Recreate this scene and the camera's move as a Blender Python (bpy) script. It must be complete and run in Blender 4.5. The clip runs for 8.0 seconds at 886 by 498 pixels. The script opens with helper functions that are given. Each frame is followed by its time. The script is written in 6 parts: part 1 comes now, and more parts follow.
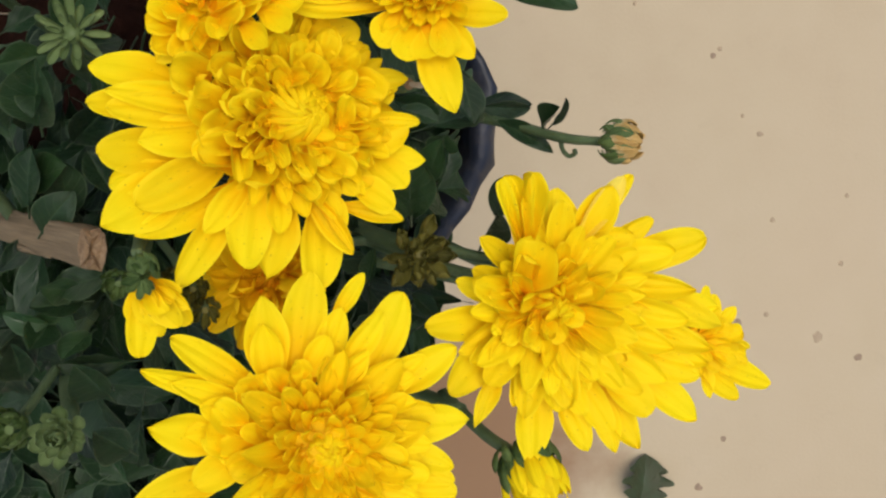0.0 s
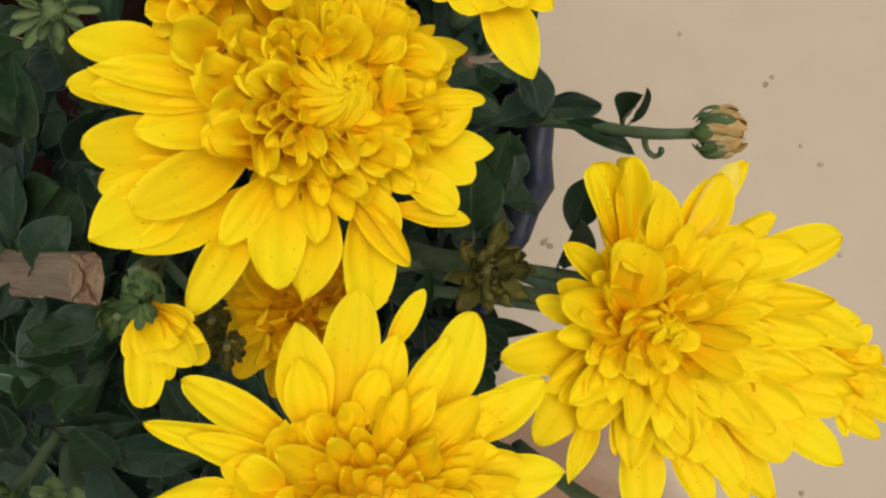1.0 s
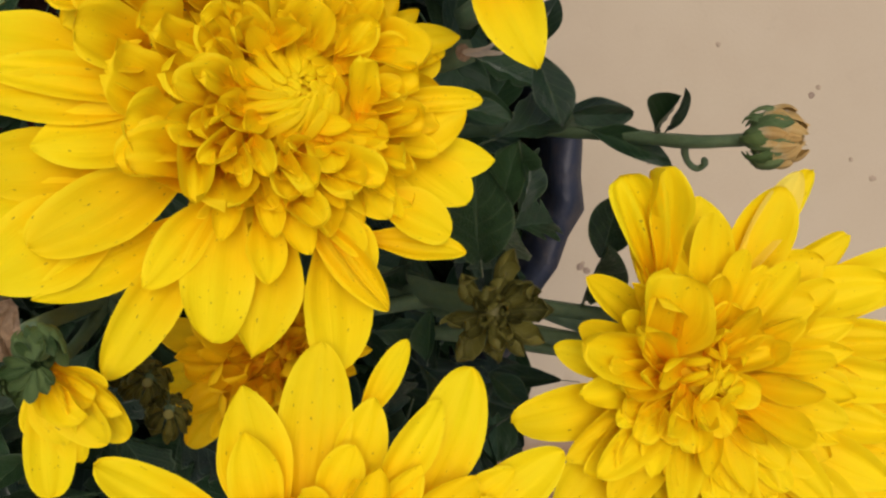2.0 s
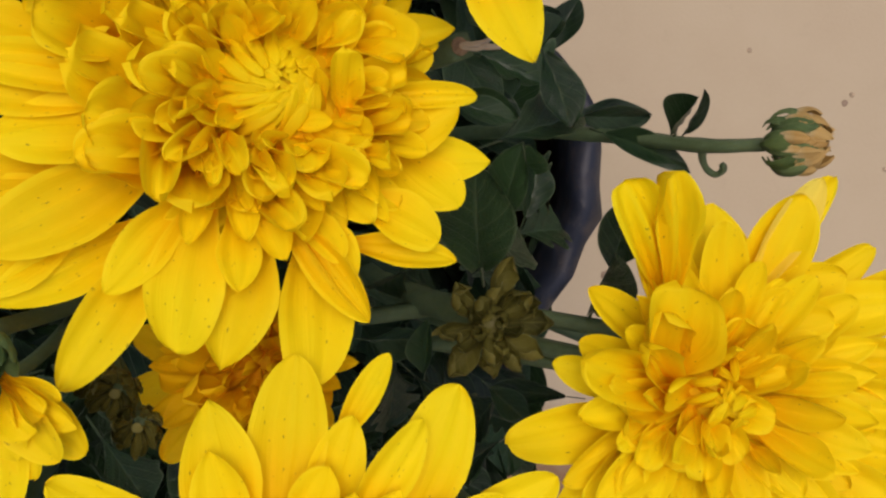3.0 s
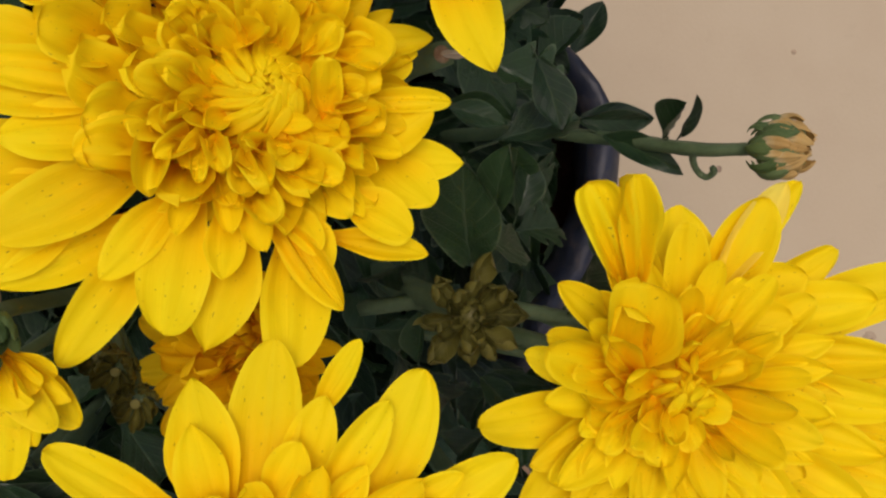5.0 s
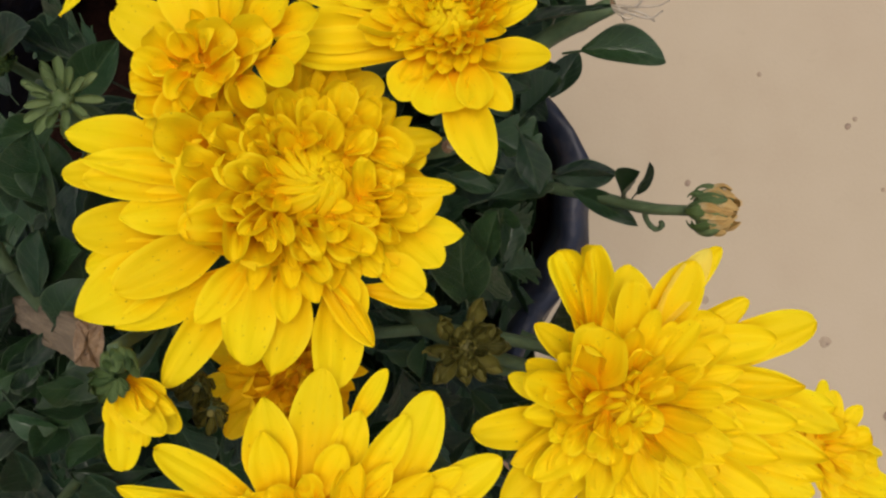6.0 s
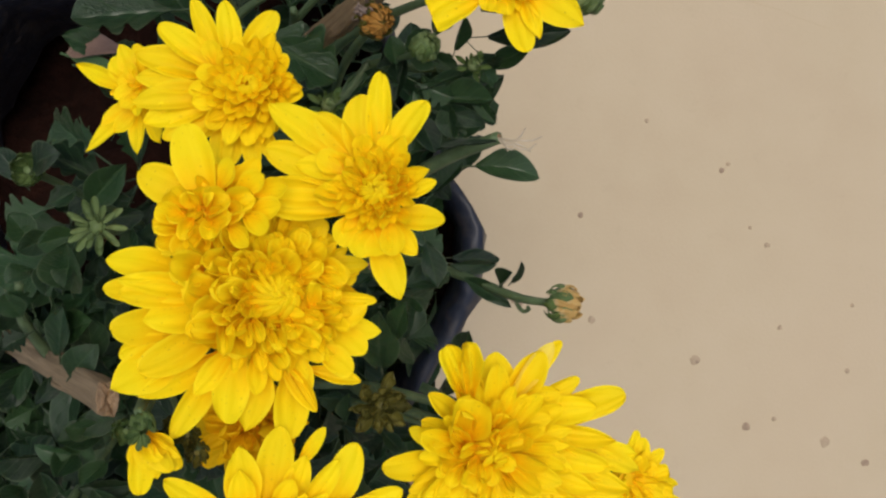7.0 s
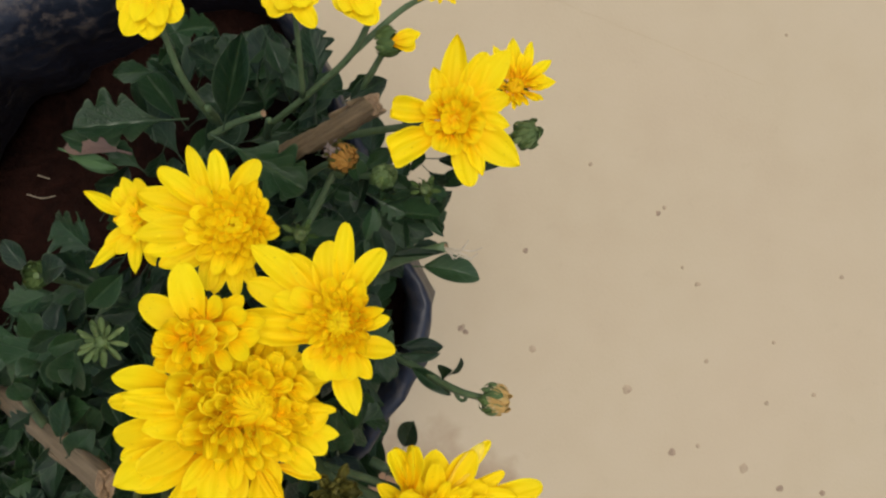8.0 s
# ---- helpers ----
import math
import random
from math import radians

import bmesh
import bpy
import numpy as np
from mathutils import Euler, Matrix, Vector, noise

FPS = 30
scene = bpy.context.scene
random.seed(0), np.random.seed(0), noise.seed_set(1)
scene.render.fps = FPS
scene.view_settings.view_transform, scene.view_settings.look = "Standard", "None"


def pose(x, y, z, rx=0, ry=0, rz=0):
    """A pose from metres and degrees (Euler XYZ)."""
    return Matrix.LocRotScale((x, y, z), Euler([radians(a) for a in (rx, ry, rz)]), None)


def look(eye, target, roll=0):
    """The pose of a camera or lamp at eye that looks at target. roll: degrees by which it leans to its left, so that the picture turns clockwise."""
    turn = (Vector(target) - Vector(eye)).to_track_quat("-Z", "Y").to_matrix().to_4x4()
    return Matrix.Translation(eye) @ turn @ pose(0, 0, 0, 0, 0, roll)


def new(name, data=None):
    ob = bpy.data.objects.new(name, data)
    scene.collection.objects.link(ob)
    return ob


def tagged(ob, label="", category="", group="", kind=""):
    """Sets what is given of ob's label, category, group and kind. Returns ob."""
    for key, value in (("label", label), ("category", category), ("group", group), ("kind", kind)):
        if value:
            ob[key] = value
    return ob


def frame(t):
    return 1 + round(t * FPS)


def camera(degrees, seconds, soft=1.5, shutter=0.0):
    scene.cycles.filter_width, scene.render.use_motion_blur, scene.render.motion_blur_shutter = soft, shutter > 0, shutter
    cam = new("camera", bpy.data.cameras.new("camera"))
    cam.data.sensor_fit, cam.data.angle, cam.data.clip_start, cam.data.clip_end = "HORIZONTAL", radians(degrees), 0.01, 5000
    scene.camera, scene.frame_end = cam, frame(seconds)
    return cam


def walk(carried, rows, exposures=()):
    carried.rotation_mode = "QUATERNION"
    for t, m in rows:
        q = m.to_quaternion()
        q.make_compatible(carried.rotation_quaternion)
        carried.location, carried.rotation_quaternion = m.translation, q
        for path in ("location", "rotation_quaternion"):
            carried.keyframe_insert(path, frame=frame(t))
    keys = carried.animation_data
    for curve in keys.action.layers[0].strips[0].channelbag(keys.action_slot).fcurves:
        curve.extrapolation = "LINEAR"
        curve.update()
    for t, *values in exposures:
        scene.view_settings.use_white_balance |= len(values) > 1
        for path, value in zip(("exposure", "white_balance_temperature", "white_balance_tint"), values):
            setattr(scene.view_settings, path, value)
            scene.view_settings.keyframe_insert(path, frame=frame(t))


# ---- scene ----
cam = camera(44.0, 8.0, soft=2.3)

PATH = [
    (0, pose(0.0161, -0.0105, 0.7454, -3.82, -2.62, 0.30)),
    (0.5, pose(0.0209, -0.0209, 0.7223, -1.36, -1.61, -2.47)),
    (1, pose(0.0116, -0.0213, 0.7046, -0.29, -0.86, -2.31)),
    (1.5, pose(0.0189, -0.0265, 0.6836, 0.28, 0.07, -3.31)),
    (1.7, pose(0.0180, -0.0222, 0.6772, 0.55, 0.75, -3.43)),
    (2.8, pose(0.0200, -0.0189, 0.6660, 1.63, 1.95, -3.09)),
    (3, pose(0.0223, -0.0200, 0.6630, 1.27, 2.79, -2.50)),
    (3.5, pose(0.0330, -0.0197, 0.6627, 1.49, 4.72, -2.13)),
    (4, pose(0.0349, -0.0192, 0.6680, 0.91, 5.37, -1.52)),
    (4.2, pose(0.0331, -0.0213, 0.6668, 1.60, 5.74, -1.50)),
    (5.5, pose(0.0322, -0.0191, 0.6846, 0.90, 5.54, -1.43)),
    (6, pose(0.0325, -0.0125, 0.7129, 0.80, 4.58, -0.75)),
    (6.5, pose(0.0332, -0.0056, 0.7471, 0.43, 2.60, -0.15)),
    (7, pose(0.0357, 0.0108, 0.7872, 0.08, 0.03, 1.17)),
    (7.5, pose(0.0322, 0.0251, 0.8225, -0.37, -1.40, 1.95)),
    (8, pose(0.0346, 0.0476, 0.8352, -0.92, -2.40, 3.10)),
]
walk(cam, PATH, exposures=[(0, 0.03, 6430, 10), (1, -0.08, 6490, 13), (1.5, -0.11, 6540, 15), (3, -0.24, 6740, 20), (3.5, -0.28, 6740, 21), (5.5, -0.23, 6740, 18), (6.5, -0.10, 6460, 13), (7.5, -0.07, 6430, 10), (8, -0.05, 6420, 9)])

# ---- light: soft daylight from a veiled sky ----
world = bpy.data.worlds.new("world")
scene.world = world
world.use_nodes = True
wn = world.node_tree
sky = wn.nodes.new("ShaderNodeTexSky")
sky.sky_type, sky.sun_disc = "NISHITA", False
sky.sun_elevation, sky.sun_rotation = radians(83.5), radians(52)
sky.air_density, sky.dust_density = 1.0, 4.0
wn.links.new(sky.outputs[0], wn.nodes["Background"].inputs[0])
wn.nodes["Background"].inputs[1].default_value = 0.13
sun = new("sun", bpy.data.lights.new("sun", "SUN"))
sun.data.energy, sun.data.angle, sun.data.color = 1.5, radians(32), (1.0, 0.95, 0.86)
sun.matrix_basis = look((0.14, 0.11, 1.6), (0, 0, 0))


# ---- materials ----
def material(name, rough=0.6, spec=0.4):
    m = bpy.data.materials.new(name)
    m.use_nodes = True
    b = m.node_tree.nodes["Principled BSDF"]
    b.inputs["Roughness"].default_value = rough
    b.inputs["Specular IOR Level"].default_value = spec
    return m, m.node_tree, b


def node(nt, kind, **values):
    n = nt.nodes.new(kind)
    for k, v in values.items():
        n.inputs[k.replace("_", " ")].default_value = v
    return n


def ramp(nt, fac, stops):
    r = nt.nodes.new("ShaderNodeValToRGB")
    e = r.color_ramp.elements
    while len(e) < len(stops):
        e.new(0.5)
    for s, (p, c) in zip(e, stops):
        s.position, s.color = p, (*c, 1)
    nt.links.new(fac, r.inputs[0])
    return r.outputs[0]


def mixed(nt, fac, a, b, mode="MIX"):
    m = nt.nodes.new("ShaderNodeMix")
    m.data_type, m.blend_type = "RGBA", mode
    for s, v in ((m.inputs[0], fac), (m.inputs[6], a), (m.inputs[7], b)):
        if isinstance(v, (float, int)):
            s.default_value = v
        elif isinstance(v, tuple):
            s.default_value = (*v, 1)
        else:
            nt.links.new(v, s)
    return m.outputs[2]


def maths(nt, op, a, b=0.0):
    m = nt.nodes.new("ShaderNodeMath")
    m.operation = op
    for s, v in zip(m.inputs, (a, b)):
        if isinstance(v, (float, int)):
            s.default_value = v
        else:
            nt.links.new(v, s)
    return m.outputs[0]


def noise_tex(nt, scale, detail=4.0, coords=None, rough=0.55):
    n = node(nt, "ShaderNodeTexNoise", Scale=scale, Detail=detail, Roughness=rough)
    if coords is None:
        coords = nt.nodes.new("ShaderNodeTexCoord").outputs["Object"]
    nt.links.new(coords, n.inputs["Vector"])
    return n.outputs["Fac"]


def bumped(nt, b, height, strength, distance):
    n = node(nt, "ShaderNodeBump", Strength=strength, Distance=distance)
    nt.links.new(height, n.inputs["Height"])
    nt.links.new(n.outputs[0], b.inputs["Normal"])


def thin(nt, b, colour, share):
    """Light shining through a thin petal or leaf."""
    tr = nt.nodes.new("ShaderNodeBsdfTranslucent")
    nt.links.new(colour, tr.inputs[0])
    mx = nt.nodes.new("ShaderNodeMixShader")
    mx.inputs[0].default_value = share
    nt.links.new(b.outputs[0], mx.inputs[1])
    nt.links.new(tr.outputs[0], mx.inputs[2])
    nt.links.new(mx.outputs[0], nt.nodes["Material Output"].inputs[0])


def petal_material(name, deep, mid, light, share=0.27):
    m, nt, b = material(name, 0.62, 0.12)
    uv = nt.nodes.new("ShaderNodeUVMap")
    uv.uv_map = "UVMap"
    sep = nt.nodes.new("ShaderNodeSeparateXYZ")
    nt.links.new(uv.outputs[0], sep.inputs[0])
    info = nt.nodes.new("ShaderNodeObjectInfo")
    # orange base: pigment, deepened to paint in the shade between petals
    along = ramp(nt, sep.outputs[1], ((0.0, deep), (0.06, deep), (0.32, mid), (0.72, light)))
    # blotches, long veins
    blot = noise_tex(nt, 2.2, 3)
    tone = ramp(nt, maths(nt, "ADD", maths(nt, "MULTIPLY", info.outputs["Random"], 0.6), maths(nt, "MULTIPLY", blot, 0.4)),
                ((0.1, (0.9, 0.86, 0.8)), (0.5, (1, 1, 1)), (0.9, (1.0, 1.05, 1.1))))
    col = mixed(nt, 1.0, along, tone, "MULTIPLY")
    mp = nt.nodes.new("ShaderNodeMapping")
    mp.inputs["Scale"].default_value = (14, 1.2, 1)
    nt.links.new(uv.outputs[0], mp.inputs["Vector"])
    vein = noise_tex(nt, 1.0, 2, mp.outputs[0])
    col = mixed(nt, maths(nt, "MULTIPLY", ramp(nt, vein, ((0.4, (0, 0, 0)), (0.7, (1, 1, 1)))), 0.16), col, mid)
    # thin paler margins
    rim_ = ramp(nt, maths(nt, "ABSOLUTE", maths(nt, "SUBTRACT", sep.outputs[0], 0.5)), ((0.38, (0, 0, 0)), (0.5, (0.6, 0.6, 0.6))))
    col = mixed(nt, rim_, col, tuple(min(0.98, c * 1.03 + 0.006) for c in light))
    # sparse brown specks
    off = nt.nodes.new("ShaderNodeVectorMath")
    off.operation = "MULTIPLY_ADD"
    cmb = nt.nodes.new("ShaderNodeCombineXYZ")
    for i in range(3):
        nt.links.new(info.outputs["Random"], cmb.inputs[i])
    off.inputs[1].default_value = (1, 1, 1)
    sc = nt.nodes.new("ShaderNodeVectorMath")
    sc.operation = "SCALE"
    sc.inputs["Scale"].default_value = 37.0
    nt.links.new(cmb.outputs[0], sc.inputs[0])
    nt.links.new(uv.outputs[0], off.inputs[0])
    nt.links.new(sc.outputs[0], off.inputs[2])
    spk = noise_tex(nt, 21.0, 1, off.outputs[0])
    col = mixed(nt, ramp(nt, spk, ((0.735, (0, 0, 0)), (0.775, (0.7, 0.7, 0.7)))), col, (0.32, 0.19, 0.02))
    nt.links.new(col, b.inputs["Base Color"])
    bumped(nt, b, vein, 0.10, 0.02)
    # light that passes through comes out deeper in hue
    thin(nt, b, mixed(nt, 1.0, col, (1.0, 0.81, 0.60), "MULTIPLY"), share)
    return m


YELLOW = petal_material("yellow_petal", (0.95, 0.46, 0.001), (0.96, 0.635, 0.001), (0.97, 0.768, 0.005), 0.21)
CORE = petal_material("centre_petal", (0.95, 0.46, 0.001), (0.96, 0.62, 0.001), (0.97, 0.742, 0.004), 0.25)
# amber petals, deeper and more orange than the yellow ones
AMBER = petal_material("amber_petal", (0.86, 0.40, 0.002), (0.91, 0.53, 0.002), (0.94, 0.64, 0.004))
PALE = petal_material("pale_petal", (0.96, 0.60, 0.003), (0.96, 0.70, 0.02), (0.94, 0.78, 0.11))
DRY = petal_material("dry_petal", (0.06, 0.03, 0.015), (0.2, 0.09, 0.02), (0.34, 0.17, 0.035), 0.1)
DRY_DARK = petal_material("shrivelled_bract", (0.035, 0.024, 0.02), (0.09, 0.065, 0.055), (0.20, 0.15, 0.12), 0.05)
CREAM = petal_material("withered_petal", (0.50, 0.48, 0.24), (0.78, 0.70, 0.42), (0.50, 0.32, 0.10), 0.15)


def leaf_material(name, dark, lit, vein_colour, share=0.12, spec=0.28):
    m, nt, b = material(name, 0.34, spec)
    uv = nt.nodes.new("ShaderNodeUVMap")
    uv.uv_map = "UVMap"
    sep = nt.nodes.new("ShaderNodeSeparateXYZ")
    nt.links.new(uv.outputs[0], sep.inputs[0])
    info = nt.nodes.new("ShaderNodeObjectInfo")
    n = noise_tex(nt, 3.0, 5)
    fac = maths(nt, "ADD", maths(nt, "MULTIPLY", n, 0.5), maths(nt, "MULTIPLY", info.outputs["Random"], 0.5))
    col = ramp(nt, fac, ((0.2, dark), (0.78, lit)))
    side = maths(nt, "ABSOLUTE", maths(nt, "SUBTRACT", sep.outputs[0], 0.5))
    rib = ramp(nt, side, ((0.0, (1, 1, 1)), (0.035, (0, 0, 0))))
    # side veins run forward from the midrib
    w = maths(nt, "SINE", maths(nt, "MULTIPLY", maths(nt, "SUBTRACT", sep.outputs[1], maths(nt, "MULTIPLY", side, 0.7)), 38.0))
    veins = ramp(nt, w, ((0.9, (0, 0, 0)), (1.0, (0.7, 0.7, 0.7))))
    both = mixed(nt, 1.0, rib, veins, "LIGHTEN")
    col = mixed(nt, maths(nt, "MULTIPLY", both, 0.28), col, vein_colour)
    col = mixed(nt, ramp(nt, side, ((0.455, (0, 0, 0)), (0.5, (0.55, 0.55, 0.55)))), col, vein_colour)
    nt.links.new(col, b.inputs["Base Color"])
    fine = noise_tex(nt, 40.0, 2)
    bumped(nt, b, maths(nt, "SUBTRACT", maths(nt, "MULTIPLY", fine, 0.15), both), 0.3, 0.02)
    thin(nt, b, col, share)
    return m


LEAF = leaf_material("leaf_green", (0.003, 0.013, 0.004), (0.027, 0.066, 0.021), (0.12, 0.17, 0.09), 0.10, 0.36)
LEAF_LIGHT = leaf_material("young_leaf_green", (0.035, 0.085, 0.03), (0.075, 0.15, 0.05), (0.12, 0.19, 0.09))
BRACT = leaf_material("bract_green", (0.035, 0.07, 0.018), (0.11, 0.165, 0.05), (0.16, 0.22, 0.09), 0.12, 0.12)
BRACT_PALE = leaf_material("pale_bract", (0.09, 0.15, 0.05), (0.22, 0.30, 0.12), (0.28, 0.34, 0.16), 0.25, 0.15)
BRACT_BROWN = leaf_material("faded_bract", (0.030, 0.032, 0.007), (0.13, 0.12, 0.024), (0.27, 0.25, 0.08), 0.12, 0.1)


def grained(name, a, b_, scale, stretch=(1, 1, 1), rough=0.7, bump=0.4, dist=0.001, spec=0.3):
    m, nt, b = material(name, rough, spec)
    tc = nt.nodes.new("ShaderNodeTexCoord")
    mp = nt.nodes.new("ShaderNodeMapping")
    mp.inputs["Scale"].default_value = stretch
    nt.links.new(tc.outputs["Object"], mp.inputs["Vector"])
    n = noise_tex(nt, scale, 6, mp.outputs[0], 0.65)
    n2 = noise_tex(nt, scale * 0.12, 3, mp.outputs[0])
    f = maths(nt, "ADD", maths(nt, "MULTIPLY", n, 0.65), maths(nt, "MULTIPLY", n2, 0.35))
    nt.links.new(ramp(nt, f, ((0.32, a), (0.68, b_))), b.inputs["Base Color"])
    bumped(nt, b, n, bump, dist)
    return m


STEM = grained("stem_green", (0.055, 0.095, 0.038), (0.125, 0.18, 0.085), 300, (1, 1, 0.25), 0.55)
BAMBOO = grained("weathered_cane", (0.115, 0.08, 0.042), (0.37, 0.272, 0.158), 700, (1, 0.035, 1), 0.85, 0.9, 0.0012)
CANE_DARK = grained("old_cane", (0.09, 0.06, 0.03), (0.33, 0.235, 0.125), 700, (1, 0.035, 1), 0.85, 0.9, 0.0012)
CANE_END = grained("broken_cane_fibre", (0.16, 0.095, 0.048), (0.42, 0.29, 0.165), 900, (1, 1, 1), 0.9, 0.8, 0.0015)
SOIL = grained("red_soil", (0.006, 0.0022, 0.0016), (0.026, 0.0095, 0.006), 130, (1, 1, 1), 0.95, 1.0, 0.004, 0.1)
FIBRE = grained("dry_fibre", (0.3, 0.25, 0.17), (0.55, 0.48, 0.36), 200)
SPECK = grained("dirt", (0.26, 0.185, 0.125), (0.38, 0.285, 0.19), 400, rough=0.9)
STAIN = grained("pale_stain", (0.385, 0.29, 0.19), (0.44, 0.345, 0.225), 300, rough=0.9)


def floor_material():
    m, nt, b = material("cream_cement_floor", 0.6, 0.3)
    big = noise_tex(nt, 3.0, 4)
    mid_ = noise_tex(nt, 24.0, 5)
    fine = noise_tex(nt, 420.0, 4)
    f = maths(nt, "ADD", maths(nt, "MULTIPLY", big, 0.5), maths(nt, "ADD", maths(nt, "MULTIPLY", mid_, 0.35), maths(nt, "MULTIPLY", fine, 0.15)))
    col = ramp(nt, f, ((0.3, (0.445, 0.350, 0.220)), (0.5, (0.475, 0.385, 0.245)), (0.7, (0.495, 0.407, 0.268))))
    col = mixed(nt, ramp(nt, noise_tex(nt, 4.5, 2), ((0.30, (0, 0, 0)), (0.75, (0.5, 0.5, 0.5)))), col, (0.497, 0.392, 0.258))
    grime = ramp(nt, noise_tex(nt, 55.0, 6, None, 0.7), ((0.60, (0, 0, 0)), (0.80, (0.14, 0.14, 0.14))))
    col = mixed(nt, grime, col, (0.28, 0.2, 0.14))
    # brown stain beside the bag, with the plants' soft shadow painted into it
    tc = nt.nodes.new("ShaderNodeTexCoord")
    mp = nt.nodes.new("ShaderNodeMapping")
    mp.inputs["Location"].default_value = (-0.052 / 0.125, 0.195 / 0.105, 0)
    mp.inputs["Scale"].default_value = (1 / 0.125, 1 / 0.105, 0)
    nt.links.new(tc.outputs["Object"], mp.inputs["Vector"])
    ln = nt.nodes.new("ShaderNodeVectorMath")
    ln.operation = "LENGTH"
    nt.links.new(mp.outputs[0], ln.inputs[0])
    edge = maths(nt, "ADD", ln.outputs["Value"], maths(nt, "MULTIPLY", maths(nt, "SUBTRACT", noise_tex(nt, 22.0, 4), 0.5), 0.9))
    blotch = ramp(nt, edge, ((0.55, (0.95, 0.95, 0.95)), (1.25, (0, 0, 0))))
    col = mixed(nt, blotch, col, (0.235, 0.125, 0.056))
    nt.links.new(col, b.inputs["Base Color"])
    bumped(nt, b, fine, 0.25, 0.0006)
    return m


def bag_material(name, dusty, dark, pale):
    m, nt, b = material(name, 0.42, 0.45)
    crease = maths(nt, "ADD", noise_tex(nt, 30.0, 3, None, 0.5), maths(nt, "MULTIPLY", noise_tex(nt, 110.0, 3), 0.35))
    dust = ramp(nt, noise_tex(nt, 150.0, 6, None, 0.7), ((0.50, (0, 0, 0)), (0.70, (1, 1, 1))))
    film = ramp(nt, noise_tex(nt, 16.0, 4), ((0.42, dark), (0.75, pale)))
    patch = ramp(nt, noise_tex(nt, 9.0, 3), ((0.42, (0.15, 0.15, 0.15)), (0.62, (1, 1, 1))))
    dust = mixed(nt, 1.0, dust, patch, "MULTIPLY")
    nt.links.new(mixed(nt, maths(nt, "MULTIPLY", dust, dusty), film, (0.2, 0.15, 0.11)), b.inputs["Base Color"])
    nt.links.new(ramp(nt, dust, ((0.0, (0.46, 0.46, 0.46)), (1.0, (0.9, 0.9, 0.9)))), b.inputs["Roughness"])
    bumped(nt, b, crease, 0.8, 0.0035)
    return m


FLOOR, BAG, RIM = floor_material(), bag_material("black_plastic", 0.35, (0.006, 0.009, 0.016), (0.024, 0.034, 0.055)), bag_material("dusty_black_plastic", 0.5, (0.009, 0.012, 0.020), (0.032, 0.039, 0.060))


# ---- shapes ----
WORLD = {}


def mesh_of(name, verts, faces, mat, smooth=True, uvs=None):
    me = bpy.data.meshes.new(name)
    me.from_pydata([tuple(v) for v in verts], [], faces)
    me.materials.append(mat)
    me.polygons.foreach_set("use_smooth", [smooth] * len(me.polygons))
    if uvs is not None:
        layer = me.uv_layers.new(name="UVMap")
        idx = np.zeros(len(me.loops), dtype=int)
        me.loops.foreach_get("vertex_index", idx)
        layer.data.foreach_set("uv", np.asarray(uvs, dtype=float)[idx].ravel())
    me.update()
    return me


def grid_faces(nu, nv):
    return [(j * nu + i, j * nu + i + 1, (j + 1) * nu + i + 1, (j + 1) * nu + i) for j in range(nv - 1) for i in range(nu - 1)]


def thing(name, at, label, category, group="", kind=""):
    ob = new(name)
    ob.empty_display_size = 0.01
    ob.matrix_basis = Matrix.Translation(at)
    WORLD[ob] = ob.matrix_basis.copy()
    return tagged(ob, label, category, group, kind)


def part(name, me, parent, m=Matrix.Identity(4), label=""):
    """One mesh under a thing or a part; m is its pose in the place."""
    ob = new(name, me)
    if parent:
        ob.parent = parent
        ob.matrix_basis = WORLD[parent].inverted() @ m
    else:
        ob.matrix_basis = m
    WORLD[ob] = m.copy()
    return tagged(ob, label)


def smooth_line(points, steps=6):
    p = [Vector(q) for q in points]
    p = [2 * p[0] - p[1]] + p + [2 * p[-1] - p[-2]]
    out = []
    for i in range(1, len(p) - 2):
        for s in range(steps):
            t = s / steps
            a, b, c, d = p[i - 1:i + 3]
            out.append(0.5 * ((2 * b) + (c - a) * t + (2 * a - 5 * b + 4 * c - d) * t * t + (3 * b - a - 3 * c + d) * t ** 3))
    return out + [p[-2]]


def tube(name, points, r0, r1, mat, origin, sides=8, steps=6, ridge=0.12, seed=0):
    line = smooth_line(points, steps)
    rng = random.Random(seed)
    verts, faces = [], []
    side = Vector((1, 0.3, 0.1)).normalized()
    for i, q in enumerate(line):
        d = (line[min(i + 1, len(line) - 1)] - line[max(i - 1, 0)]).normalized()
        side = (side - side.dot(d) * d).normalized()
        up = d.cross(side)
        f = i / (len(line) - 1)
        r = (r0 + (r1 - r0) * f) * (1 + rng.uniform(-0.05, 0.05))
        for k in range(sides):
            a = 2 * math.pi * k / sides
            rr = r * (1 + (ridge if k % 2 else -ridge))
            verts.append(q - Vector(origin) + rr * (math.cos(a) * side + math.sin(a) * up))
    n = len(line)
    for i in range(n - 1):
        for k in range(sides):
            faces.append((i * sides + k, i * sides + (k + 1) % sides, (i + 1) * sides + (k + 1) % sides, (i + 1) * sides + k))
    faces.append(tuple(range(sides))[::-1])
    faces.append(tuple((n - 1) * sides + k for k in range(sides)))
    return mesh_of(name, verts, faces, mat)


PETAL_SHAPE = {}


